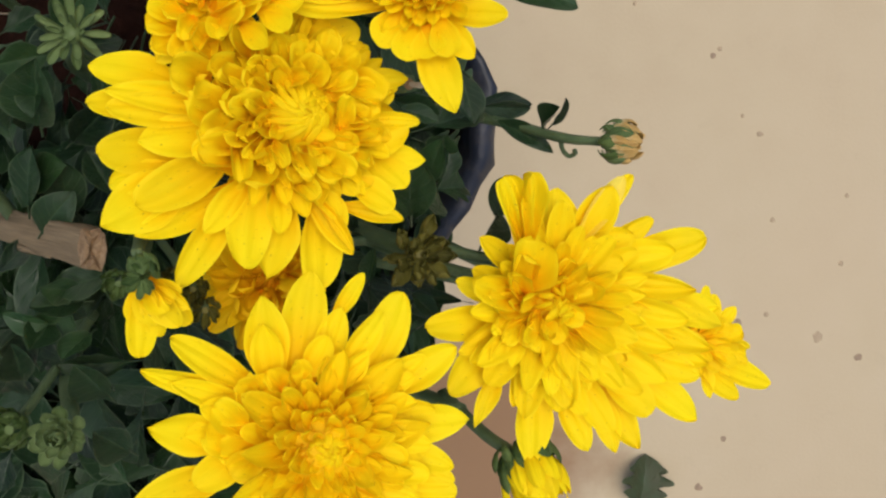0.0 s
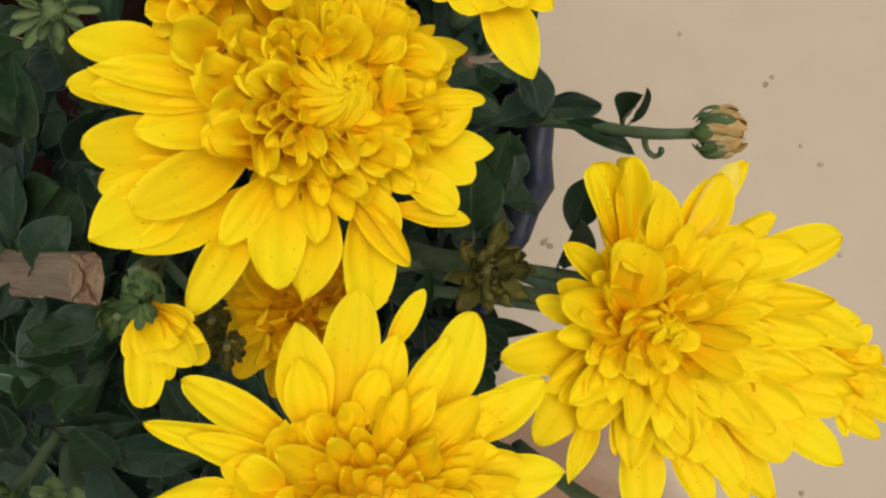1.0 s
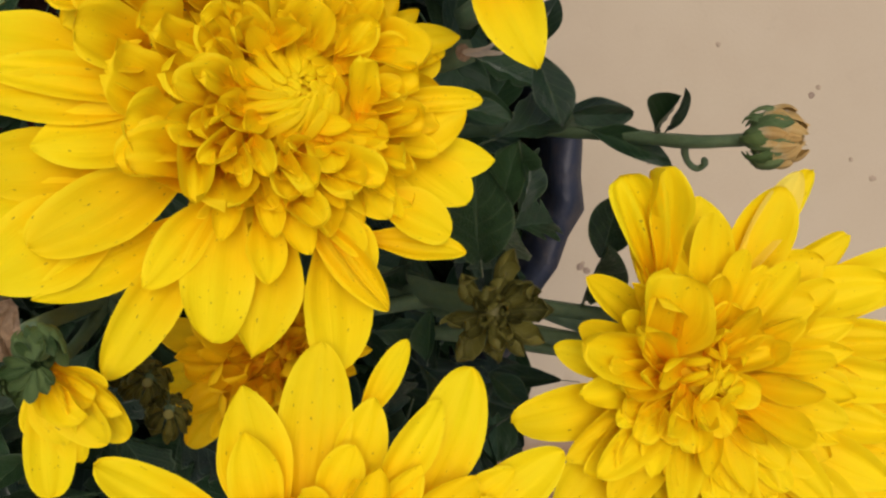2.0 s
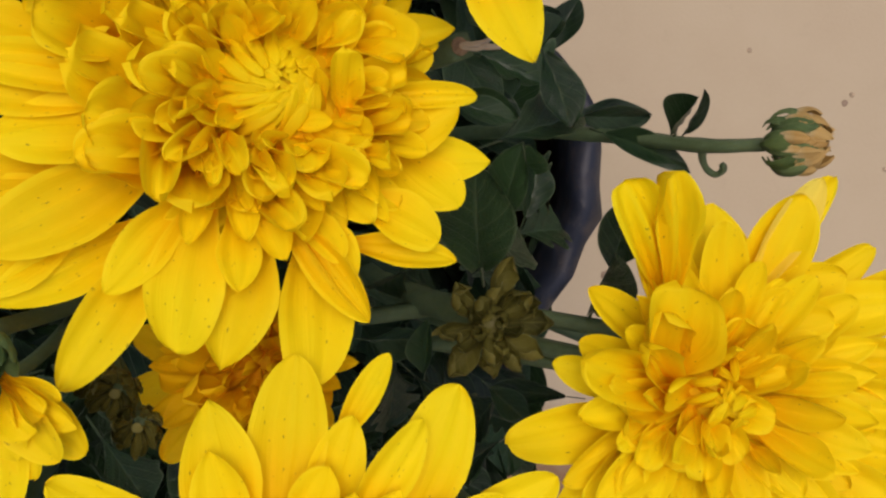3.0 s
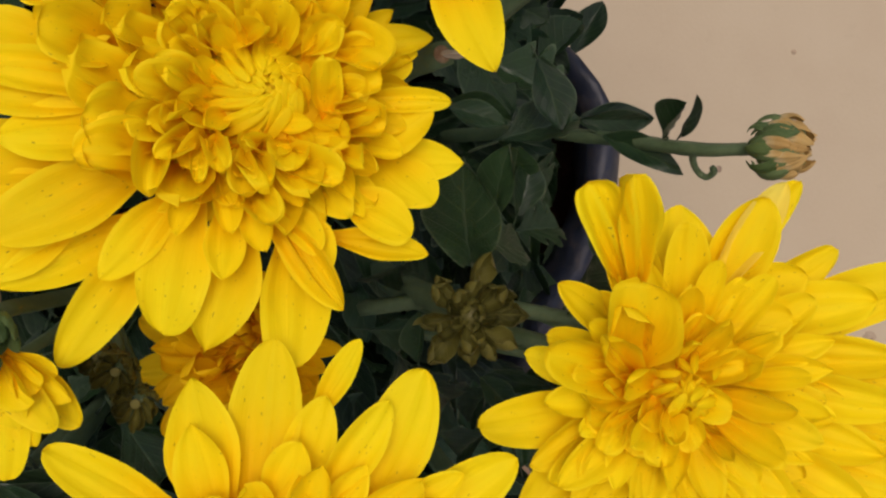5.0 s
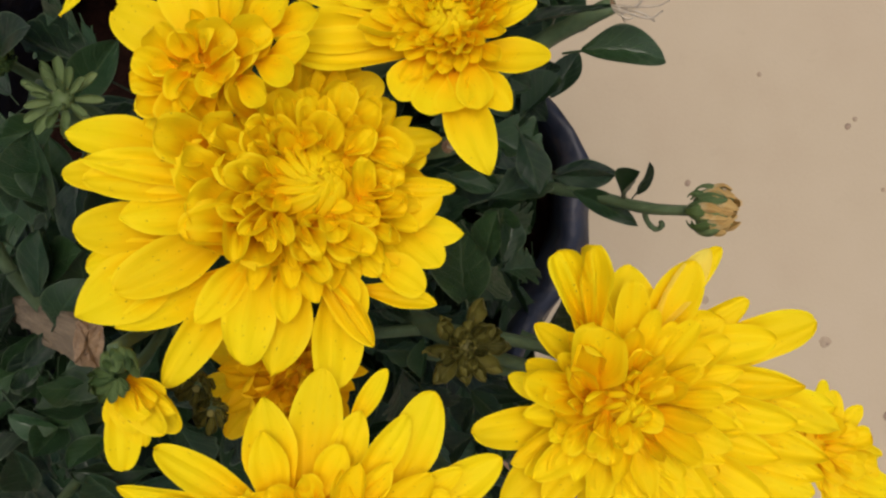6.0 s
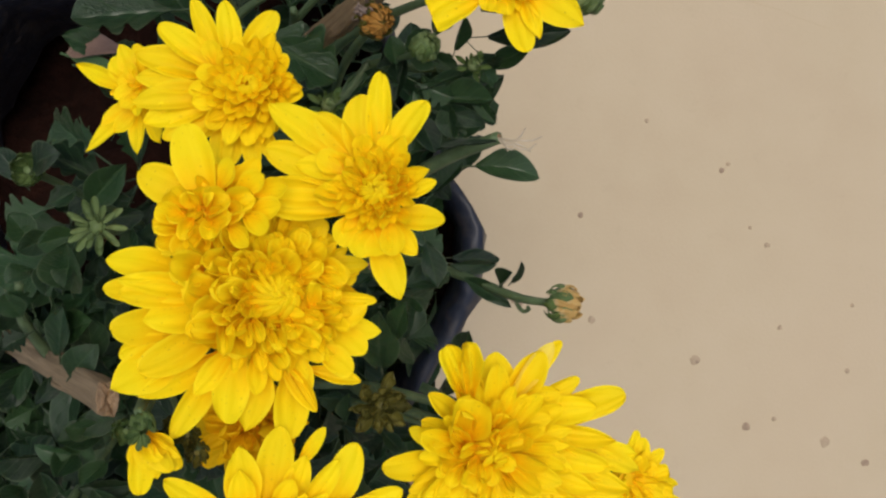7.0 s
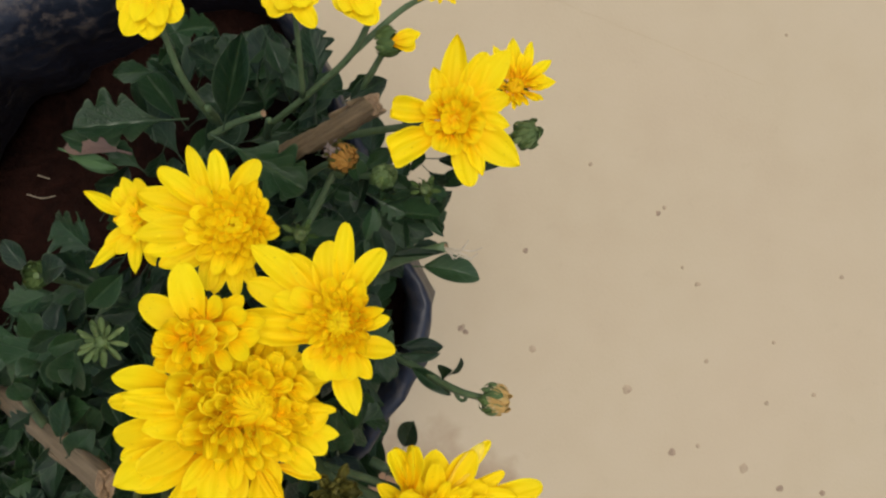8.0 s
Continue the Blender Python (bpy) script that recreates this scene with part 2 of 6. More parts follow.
def petal_mesh(name, mat, width=0.36, wrap=(1.2, 0.5), bend=(0.0, 0.0), tip=0.55, wavy=0.0, groove=0.15, nu=11, nv=15, seed=0, shoulder=0.66):
    """A petal of length 1 along y that faces z: wrap is how far its sides roll up at base and tip, bend how it curls along its length."""
    rng = random.Random(seed)
    ph = [rng.uniform(0, 6.28) for _ in range(6)]
    lean = rng.uniform(-0.09, 0.09)
    keel, at = rng.uniform(0.05, 0.45), rng.uniform(-0.25, 0.25)
    verts, uvs = [], []
    y = z = 0.0
    for j in range(nv):
        v = j / (nv - 1)
        v = 1 - (1 - v) ** 1.7
        if j:
            dv = v - pv
            th = bend[0] * v + bend[1] * v ** 3
            y += math.cos(th) * dv
            z += math.sin(th) * dv
        pv = v
        th = bend[0] * v + bend[1] * v ** 3
        grow = min(1.0, v / 0.62)
        h = 0.34 + 0.66 * grow * grow * (3 - 2 * grow)
        if v > shoulder:
            h *= max(0.0, 1 - ((v - shoulder) / (1 - shoulder)) ** 1.9) ** tip
        h = max(h, 0.03) * width / 2
        wr = max(0.05, wrap[0] * (1 - v) + wrap[1] * v)
        for i in range(nu):
            u = 2 * i / (nu - 1) - 1
            a = u * wr
            x = h / wr * math.sin(a)
            up = h / wr * (1 - math.cos(a))
            up += keel * h * (abs(u - at) - 0.5) * min(1.0, 3 * v) * (1.15 - v)
            up += groove * h * math.cos(u * 7.5 + at) * (1 - 0.8 * abs(u)) * 4 * v * (1.1 - v)
            up += wavy * abs(u) ** 2 * (math.sin(7 * v + ph[0] + (2.0 if u > 0 else 0)) + 0.6 * math.sin(13 * v + ph[1] + u)) * (0.25 + v)
            up += wavy * 0.7 * v * v * math.sin(3.2 * u + ph[2])
            verts.append((x + lean * v * v, y - math.sin(th) * up, z + math.cos(th) * up))
            uvs.append((i / (nu - 1), v))
    me = mesh_of(name, verts, grid_faces(nu, nv), mat, True, uvs)
    PETAL_SHAPE[me] = (y, z, max(q[0] for q in verts) - min(q[0] for q in verts))
    return me


def family(mat, n, **kw):
    out = []
    for s in range(n):
        rng = random.Random(s * 7 + len(bpy.data.meshes))
        k = dict(kw)
        k["width"] = kw["width"] * rng.uniform(0.88, 1.12)
        k["wrap"] = tuple(w * rng.uniform(0.7, 1.3) for w in kw["wrap"])
        k["bend"] = tuple(b + rng.uniform(-0.22, 0.22) for b in kw["bend"])
        k["tip"] = kw.get("tip", 0.55) * rng.choice((0.75, 0.95, 1.1, 1.4))
        out.append(petal_mesh("petal", mat, seed=s + 11 * len(out) + int(kw["width"] * 1000), **k))
    return out


def petal_set(main, core):
    return {
        "outer": family(main, 12, width=0.31, wrap=(1.0, 0.22), bend=(0.12, -0.18), tip=0.58, wavy=0.022, groove=0.13, shoulder=0.56),
        "strap": family(main, 12, width=0.32, wrap=(1.1, 0.40), bend=(0.18, -0.12), tip=0.54, wavy=0.020, groove=0.13, shoulder=0.60),
        "scale": family(core, 12, width=0.52, wrap=(1.5, 1.25), bend=(0.25, 0.45), tip=0.30, wavy=0.02, nu=9, nv=11),
        "second": family(main, 10, width=0.32, wrap=(1.2, 0.5), bend=(0.18, -0.05), tip=0.55, wavy=0.018),
        "spoon": family(core, 10, width=0.40, wrap=(1.6, 1.15), bend=(0.25, 0.15), tip=0.5, wavy=0.03),
        "curl": family(core, 8, width=0.84, wrap=(1.6, 1.0), bend=(0.2, -0.25), tip=0.27, wavy=0.06, nu=13) + family(core, 8, width=0.80, wrap=(1.7, 1.3), bend=(0.25, 0.8), tip=0.30, wavy=0.05, nu=13),
        "folded": family(main, 4, width=0.38, wrap=(1.5, 0.9), bend=(0.35, -0.75), tip=0.16, wavy=0.06, groove=0.4, nu=13, shoulder=0.84),
        "hood": family(core, 10, width=0.54, wrap=(1.4, 1.0), bend=(0.25, 0.3), tip=0.45, wavy=0.03, nu=9, nv=11),
        "cup": family(core, 12, width=0.70, wrap=(1.6, 0.55), bend=(0.95, -1.25), tip=0.27, wavy=0.07, nu=13, shoulder=0.70) + family(core, 6, width=0.62, wrap=(1.7, 0.95), bend=(0.65, -0.35), tip=0.30, wavy=0.06, nu=13, shoulder=0.70),
        "quill": family(core, 10, width=0.28, wrap=(1.5, 1.3), bend=(0.55, 0.35), tip=0.5, wavy=0.012, nu=9, nv=10, shoulder=0.75),
        "core": family(core, 8, width=0.30, wrap=(1.05, 0.85), bend=(1.45, 0.0), tip=0.7, wavy=0.012, nu=7, nv=9),
    }


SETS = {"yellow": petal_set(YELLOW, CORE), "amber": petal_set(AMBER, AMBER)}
PALE_PETALS = family(PALE, 3, width=0.24, wrap=(1.3, 0.8), bend=(0.2, -0.3), tip=0.6, wavy=0.015)
BUD_YELLOW = family(YELLOW, 4, width=0.40, wrap=(1.2, 1.0), bend=(1.35, 0.1), tip=0.55, wavy=0.02)
BUD_CREAM = family(CREAM, 4, width=0.34, wrap=(1.2, 1.2), bend=(2.1, 0.3), tip=0.6, wavy=0.03)
BUD_TIGHT = family(BRACT_PALE, 4, width=0.32, wrap=(1.2, 1.1), bend=(2.2, 0.2), tip=0.6, wavy=0.02)
BUD_DRY = family(DRY, 4, width=0.34, wrap=(1.4, 1.3), bend=(2.2, 0.3), tip=0.6, wavy=0.05)
BRACTS = {"green": family(BRACT, 5, width=0.46, wrap=(1.2, 0.9), bend=(0.5, 0.5), tip=0.6, wavy=0.02, nu=7, nv=9),
          "pale": family(BRACT_PALE, 5, width=0.50, wrap=(1.2, 0.9), bend=(0.5, 0.6), tip=0.5, wavy=0.02, nu=7, nv=9),
          "brown": family(BRACT_BROWN, 5, width=0.42, wrap=(1.3, 1.2), bend=(0.3, 0.5), tip=0.5, wavy=0.03, nu=7, nv=9)}
HUGS = family(BRACT, 5, width=0.36, wrap=(0.9, 0.8), bend=(2.15, 0.35), tip=0.5, wavy=0.012, nu=7, nv=10) + family(BRACT_PALE, 4, width=0.36, wrap=(0.9, 0.8), bend=(2.0, 0.3), tip=0.5, wavy=0.012, nu=7, nv=10)
CURLED = family(BRACT_BROWN, 5, width=0.55, wrap=(1.3, 1.6), bend=(0.2, 1.3), tip=0.35, wavy=0.07, nu=9, nv=11)
SHRIVELLED = family(DRY_DARK, 5, width=0.34, wrap=(1.5, 1.7), bend=(0.8, 1.4), tip=0.4, wavy=0.09, nu=9, nv=11)
CLUBS = family(BRACT_PALE, 4, width=0.50, wrap=(1.5, 1.6), bend=(0.2, 0.35), tip=0.3, wavy=0.01, nu=9, nv=10)
WRAPS = {"pale": family(BRACT_PALE, 5, width=0.55, wrap=(0.9, 0.8), bend=(0.9, 0.5), tip=0.5, wavy=0.015, nu=7, nv=9),
         "green": family(BRACT, 5, width=0.50, wrap=(0.9, 0.8), bend=(1.75, 0.15), tip=0.6, wavy=0.015, nu=7, nv=9),
         "brown": family(BRACT_BROWN, 5, width=0.46, wrap=(1.1, 1.0), bend=(1.5, 0.2), tip=0.5, wavy=0.03, nu=7, nv=9)}


def frame_of(facing):
    n = Vector(facing).normalized()
    e1 = (Vector((1, 0, 0)) - n * n.x).normalized()
    return e1, n.cross(e1), n


def petal_pose(centre, axes, azimuth, elevation, start, rise, length, roll=0.0, wide=1.0):
    e1, e2, n = axes
    a, el = radians(azimuth), radians(elevation)
    r = math.cos(a) * e1 + math.sin(a) * e2
    y = math.cos(el) * r + math.sin(el) * n
    z = -math.sin(el) * r + math.cos(el) * n
    m = Matrix((y.cross(z), y, z)).transposed() @ Euler((0, radians(roll), 0)).to_matrix()
    return Matrix.Translation(Vector(centre) + start * r + rise * n) @ m.to_4x4() @ Matrix.Diagonal((length * wide, length, length, 1))


def lay(bloom, kind, low, high, petals, tint="yellow"):
    """Petals of one tier: azimuth and reach of the tip, length, swing off the radius, breadth (mm, degrees); low and high: heights of base and tip over the bloom's plane."""
    head, centre, facing = bloom
    e1, e2, n = frame_of(facing)
    meshes = PALE_PETALS if kind == "pale" else SETS[tint][kind]
    rng = random.Random(int(100 * low + 10 * high) + len(petals))
    for azimuth, reach_, length, swing, breadth in petals:
        a, d = radians(azimuth), radians(azimuth + swing)
        tip = Vector(centre) + 0.001 * (reach_ * (math.cos(a) * e1 + math.sin(a) * e2) + (high + rng.uniform(-0.5, 0.5)) * n)
        base = tip - 0.001 * (length * (math.cos(d) * e1 + math.sin(d) * e2) + (high - low) * n)
        me = rng.choice(meshes)
        sy, sz, width = PETAL_SHAPE[me]
        y = (tip - base).normalized()
        x = y.cross(n).normalized()
        m = Matrix((x, y, x.cross(y))).transposed() @ Euler((0, radians(rng.uniform(-13, 13)), 0)).to_matrix() @ Euler((-math.atan2(sz, sy), 0, 0)).to_matrix()
        size = (tip - base).length / math.hypot(sy, sz)
        part("petal", me, head, Matrix.Translation(base) @ m.to_4x4() @ Matrix.Diagonal((0.001 * breadth / width, size, size, 1)))


def rings(bloom, tiers, seed=1):
    """Even rings of petals, tier by tier: kind, count, reach, length, low, high, breadth (mm)."""
    rng = random.Random(seed)
    for kind, count, reach_, length, low, high, breadth in tiers:
        turn = rng.uniform(0, 360)
        lay(bloom, kind, low, high, [(turn + 360 * (i + rng.uniform(-0.22, 0.22)) / count, reach_ * rng.uniform(0.93, 1.07), length * rng.uniform(0.9, 1.1), rng.uniform(-12, 12), breadth * rng.uniform(0.85, 1.15)) for i in range(count)])


def pinwheel(bloom, tiers, swirl=24, off=(0.0, 0.0), tint="yellow"):
    """Narrow young petals lying inwards over the centre; off shifts their outer ends (mm)."""
    head, centre, facing = bloom
    e1, e2, n = frame_of(facing)
    rng = random.Random(len(tiers))
    for count, outer, inner, low, high, breadth in tiers:
        turn = rng.uniform(0, 6.28)
        for i in range(count):
            a = turn + 6.2832 * (i + rng.uniform(-0.2, 0.2)) / count
            b = a + radians(swirl) + rng.uniform(-0.12, 0.12)
            k = outer / tiers[0][1]
            base = Vector(centre) + 0.001 * ((outer * math.cos(a) + k * off[0]) * e1 + (outer * math.sin(a) + k * off[1]) * e2 + low * n)
            tip = Vector(centre) + 0.001 * (inner * rng.uniform(0.7, 1.3) * (math.cos(b) * e1 + math.sin(b) * e2) + (high + rng.uniform(-0.25, 0.25)) * n)
            me = rng.choice(SETS[tint]["quill"])
            sy, sz, width = PETAL_SHAPE[me]
            y = (tip - base).normalized()
            x = y.cross(n).normalized()
            m = Matrix((x, y, x.cross(y))).transposed() @ Euler((0, radians(rng.uniform(12, 34)), 0)).to_matrix() @ Euler((math.atan2(sz, sy), 0, 0)).to_matrix()
            size = (tip - base).length / math.hypot(sy, sz)
            part("petal", me, head, Matrix.Translation(base) @ m.to_4x4() @ Matrix.Diagonal((0.001 * breadth * rng.uniform(0.85, 1.15) / width, size, -size, 1)))


def dome(name, radius, height, mat, n=10):
    verts = [(0, 0, height)]
    rows = 4
    for j in range(1, rows + 1):
        for i in range(n):
            a, b = 2 * math.pi * i / n, j / rows
            verts.append((radius * math.sin(b * 1.57) * math.cos(a), radius * math.sin(b * 1.57) * math.sin(a), height * math.cos(b * 1.57)))
    for i in range(n):
        a = 2 * math.pi * i / n
        verts.append((radius * 0.35 * math.cos(a), radius * 0.35 * math.sin(a), -height * 0.8))
    faces = [(0, 1 + i, 1 + (i + 1) % n) for i in range(n)]
    for j in range(rows):
        o, p = 1 + j * n, 1 + (j + 1) * n
        faces += [(o + i, p + i, p + (i + 1) % n, o + (i + 1) % n) for i in range(n)]
    faces.append(tuple(1 + rows * n + i for i in range(n))[::-1])
    return mesh_of(name, verts, faces, mat)


def flower(plant, centre, facing, radius, outer, style, seed=1, tint="yellow", label=""):
    """A bloom: outer holds azimuth and length (mm) of the long petals; style, how the ones inside them lie."""
    rng = random.Random(seed)
    axes = frame_of(facing)
    kinds = SETS[tint]
    head = part("flower", dome("flower", radius * style["dome"][0], radius * style["dome"][1], kinds["core"][0].materials[0]), plant,
                Matrix.Translation(centre) @ Matrix((axes[0], axes[1], axes[2])).transposed().to_4x4(), label)
    for az, mm in outer:
        ln = mm / 1000.0
        part("petal", rng.choice(kinds["outer"]), head,
             petal_pose(centre, axes, az, 4.0 + rng.uniform(-5, 5), 0.0, rng.uniform(-0.04, 0.02) * radius, ln, rng.uniform(-16, 16), min(1.3, max(0.95, radius / ln)) * rng.uniform(0.95, 1.12)))
    # petals follow the golden angle from the centre outwards
    steps, tips, lengths, elevations, rises = style["spiral"]
    for i in range(style["first"], style["count"]):
        s = math.sqrt((i + 0.5) / style["count"])
        az = (i * 137.508 + rng.uniform(-7, 7)) % 360
        kind = next(k for limit, k in style["kinds"] if s <= limit)
        loose = style["loose"]
        ln = float(np.interp(s, steps, lengths)) * rng.uniform(1 - 0.14 * loose, 1 + 0.14 * loose)
        el = float(np.interp(s, steps, elevations)) + loose * rng.uniform(-9, 9)
        start = max(0.015, float(np.interp(s, steps, tips)) - ln * math.cos(radians(el)))
        part("petal", rng.choice(kinds[kind]), head,
             petal_pose(centre, axes, az, el, start * radius, (float(np.interp(s, steps, rises)) + 0.012 * rng.uniform(-1, 1)) * radius,
                        ln * radius, loose * rng.uniform(-22, 22), rng.uniform(0.9, 1.12)))
    # incurved straps closing the centre
    for count, start, rise, length, el in style["core"]:
        turn = rng.uniform(0, 360)
        for i in range(count):
            part("petal", rng.choice(kinds["core"]), head,
                 petal_pose(centre, axes, turn + 360.0 * i / count + rng.uniform(-6, 6), el + rng.uniform(-7, 7), start * radius * rng.uniform(0.92, 1.08), rise * radius,
                            length * radius * rng.uniform(0.8, 1.2), rng.uniform(-18, 18), rng.uniform(0.62, 0.92)))
    for i in range(9):
        part("bract", rng.choice(BRACTS["green"]), head, petal_pose(centre, axes, 40 * i, -18 + rng.uniform(-8, 8), 0.04 * radius, -0.10 * radius, 0.34 * radius))
    return head


SPARSE = {"dome": (0.30, 0.20), "count": 26, "first": 0, "loose": 1.2, "core": (),
          "kinds": ((0.5, "hood"), (1.0, "spoon")),
          "spiral": ((0.0, 0.4, 0.7, 1.0), (0.05, 0.3, 0.5, 0.72), (0.18, 0.3, 0.42, 0.6), (80, 58, 36, 14), (0.08, 0.07, 0.05, 0.0))}
RUFFLED = {"dome": (0.30, 0.20), "count": 90, "first": 36, "loose": 1.3, "core": (),
           "kinds": ((0.60, "curl"), (0.80, "spoon"), (1.0, "second")),
           "spiral": ((0.24, 0.36, 0.50, 0.65, 0.82, 1.0), (0.34, 0.40, 0.47, 0.54, 0.60, 0.64), (0.17, 0.22, 0.27, 0.36, 0.46, 0.52), (58, 46, 36, 24, 12, 4), (0.09, 0.08, 0.06, 0.04, 0.01, -0.03))}
LEANING = {"dome": (0.22, 0.20), "count": 64, "first": 6, "loose": 1.1, "core": ((9, 0.17, 0.12, 0.26, 74), (8, 0.11, 0.15, 0.24, 86), (6, 0.05, 0.17, 0.2, 96)),
           "kinds": ((0.26, "scale"), (0.40, "hood"), (0.56, "spoon"), (1.0, "strap")),
           "spiral": ((0.0, 0.2, 0.4, 0.6, 0.8, 1.0), (0.03, 0.18, 0.36, 0.52, 0.64, 0.74), (0.15, 0.22, 0.32, 0.44, 0.58, 0.70), (80, 60, 42, 27, 15, 5), (0.21, 0.19, 0.16, 0.12, 0.08, 0.04))}
BALL = {"dome": (0.22, 0.20), "count": 64, "first": 2, "loose": 1.0, "core": ((8, 0.14, 0.20, 0.18, 84),),
        "kinds": ((0.30, "hood"), (0.65, "second"), (1.0, "strap")),
        "spiral": ((0.0, 0.25, 0.50, 0.70, 0.85, 1.0), (0.03, 0.26, 0.46, 0.60, 0.68, 0.78), (0.14, 0.20, 0.28, 0.38, 0.48, 0.62), (80, 62, 48, 36, 26, 14), (0.30, 0.27, 0.21, 0.14, 0.09, 0.03))}
FEW = {"dome": (0.12, 0.08), "count": 70, "first": 0, "loose": 1.2, "core": (),
       "kinds": ((0.50, "hood"), (0.72, "spoon"), (0.88, "second"), (1.0, "outer")),
       "spiral": ((0.0, 0.30, 0.55, 0.75, 1.0), (0.03, 0.24, 0.44, 0.64, 0.92), (0.20, 0.28, 0.40, 0.58, 0.88), (84, 66, 46, 28, 8), (0.18, 0.15, 0.11, 0.06, 0.0))}
CROWDED = {"dome": (0.12, 0.08), "count": 64, "first": 0, "loose": 1.7, "core": (),
           "kinds": ((0.40, "hood"), (0.80, "curl"), (1.0, "second")),
           "spiral": ((0.0, 0.30, 0.55, 0.75, 1.0), (0.03, 0.26, 0.48, 0.66, 0.90), (0.24, 0.32, 0.42, 0.58, 0.84), (84, 68, 52, 36, 14), (0.20, 0.17, 0.12, 0.07, 0.02))}


def bud(plant, centre, facing, radius, petals=None, tint="green", label="", open_=0.0, count=8):
    """A bud: overlapping bracts round a knob, with petals pushing out of some."""
    rng = random.Random(int(1e5 * abs(centre[0] + centre[1])) + 3)
    axes = frame_of(facing)
    knob = part("bud", dome("bud", radius * (0.72 if open_ < 0.15 else 0.3), radius * (0.62 if open_ < 0.15 else 0.06), BRACTS[tint][0].materials[0]), plant,
                Matrix.Translation(centre) @ Matrix((axes[0], axes[1], axes[2])).transposed().to_4x4(), label)
    size = (1.45, 1.75, 2.0) if petals in (BUD_CREAM, BUD_TIGHT) else (1.1, 1.4, 1.6) if petals else (1.25, 1.7, 2.0)
    for ring, (rise, start, ln) in enumerate(zip((-0.85, -0.80, -0.72), (0.42, 0.36, 0.30), size)):
        for i in range(count):
            part("bract", rng.choice(HUGS if petals in (BUD_CREAM, BUD_TIGHT) else WRAPS[tint]), knob,
                 petal_pose(centre, axes, 360 * (i + 0.5 * ring) / count + rng.uniform(-9, 9), 14 + rng.uniform(-8, 8) - open_ * (30 - 8 * ring), (start + 0.12 * (2 - ring)) * radius, rise * radius, ln * radius * rng.uniform(0.88, 1.12)))
    if petals:
        for ring, (rise, start, ln, c) in enumerate(((-0.50, 0.36, 1.9, 11), (-0.38, 0.26, 1.95, 10), (-0.25, 0.15, 1.9, 8))):
            for i in range(c):
                part("petal", rng.choice(petals), knob, petal_pose(centre, axes, 360 * (i + 0.4 * ring) / c + rng.uniform(-10, 10), (4 if petals in (BUD_CREAM, BUD_DRY, BUD_TIGHT) else 26) + 8 * ring, start * radius, rise * radius, ln * radius * (1.0 if petals is BUD_YELLOW else 0.86) * rng.uniform(0.88, 1.15)))
    return knob


# ---- leaves ----
def leaf_mesh(lobes, mat, width, seed):
    rng = random.Random(seed)
    nu, nv = (11, 27) if lobes else (11, 19)
    fold, droop, twist = rng.uniform(0.12, 0.55), rng.uniform(-0.7, 0.2), rng.uniform(-0.35, 0.35)
    p = rng.uniform(0, 6.28)
    verts, uvs = [], []
    y = z = 0.0
    for j in range(nv):
        v = j / (nv - 1)
        th = droop * v * v * 1.5
        if j:
            y += math.cos(th) / (nv - 1)
            z += math.sin(th) / (nv - 1)
        h = math.sin(math.pi * min(1, v ** 1.1 * 0.97 + 0.03)) ** 0.62 * (0.62 + 0.38 * math.sin(math.pi * v * 0.85))
        h = max(h, 0.055 if v < 0.5 else 0.01) * width / 2
        for i in range(nu):
            u = 2 * i / (nu - 1) - 1
            cut = 1.0
            if lobes == 3:
                bays = math.exp(-((v - 0.44) / 0.055) ** 2) + 0.85 * math.exp(-((v - 0.69) / 0.05) ** 2) + 0.25 * math.exp(-((v - 0.86) / 0.03) ** 2)
                cut = (1 - 0.55 * abs(u) ** 1.6 * min(1.0, bays)) * (0.75 + 0.45 * min(1.0, v / 0.35) if v < 0.75 else 1.2)
            elif lobes:
                cut = 1 + 0.07 * abs(u) * math.sin(24 * v + p)
            x = u * h * cut
            up = fold * abs(x) + 0.028 * math.sin(8 * v + p + 2.5 * u) * abs(u) + 0.10 * max(0.0, abs(u) - 0.6) ** 2 + 0.012 * math.cos(26 * v - 9 * abs(u)) * (1 - abs(u)) + twist * x * v - 0.25 * fold * (x / max(width, 0.1)) ** 2
            yy = y + (0.16 * abs(u) * (1 - v) if lobes else 0)
            verts.append((x, yy, z + up))
            uvs.append((i / (nu - 1), v))
    faces = grid_faces(nu, nv)
    # stalk of the leaf
    b0 = len(verts)
    for q in (-0.24, -0.1, 0.08):
        for k in range(5):
            a = 2 * math.pi * k / 5
            verts.append((0.022 * math.cos(a), q, 0.022 * math.sin(a) - 0.02 - 0.25 * max(0, -q) ** 1.5))
            uvs.append((0.5, 0.02))
    for r in range(2):
        faces += [(b0 + r * 5 + k, b0 + r * 5 + (k + 1) % 5, b0 + r * 5 + 5 + (k + 1) % 5, b0 + r * 5 + 5 + k) for k in range(5)]
    return mesh_of("leaf", verts, faces, mat, True, uvs)


LEAVES = {k: [leaf_mesh(k and k + 1, LEAF, 1.0, s + 10 * k) for s in range(5)] for k in (0, 1, 2)}
PLANTS = []
LEAF_RNG = random.Random(5)


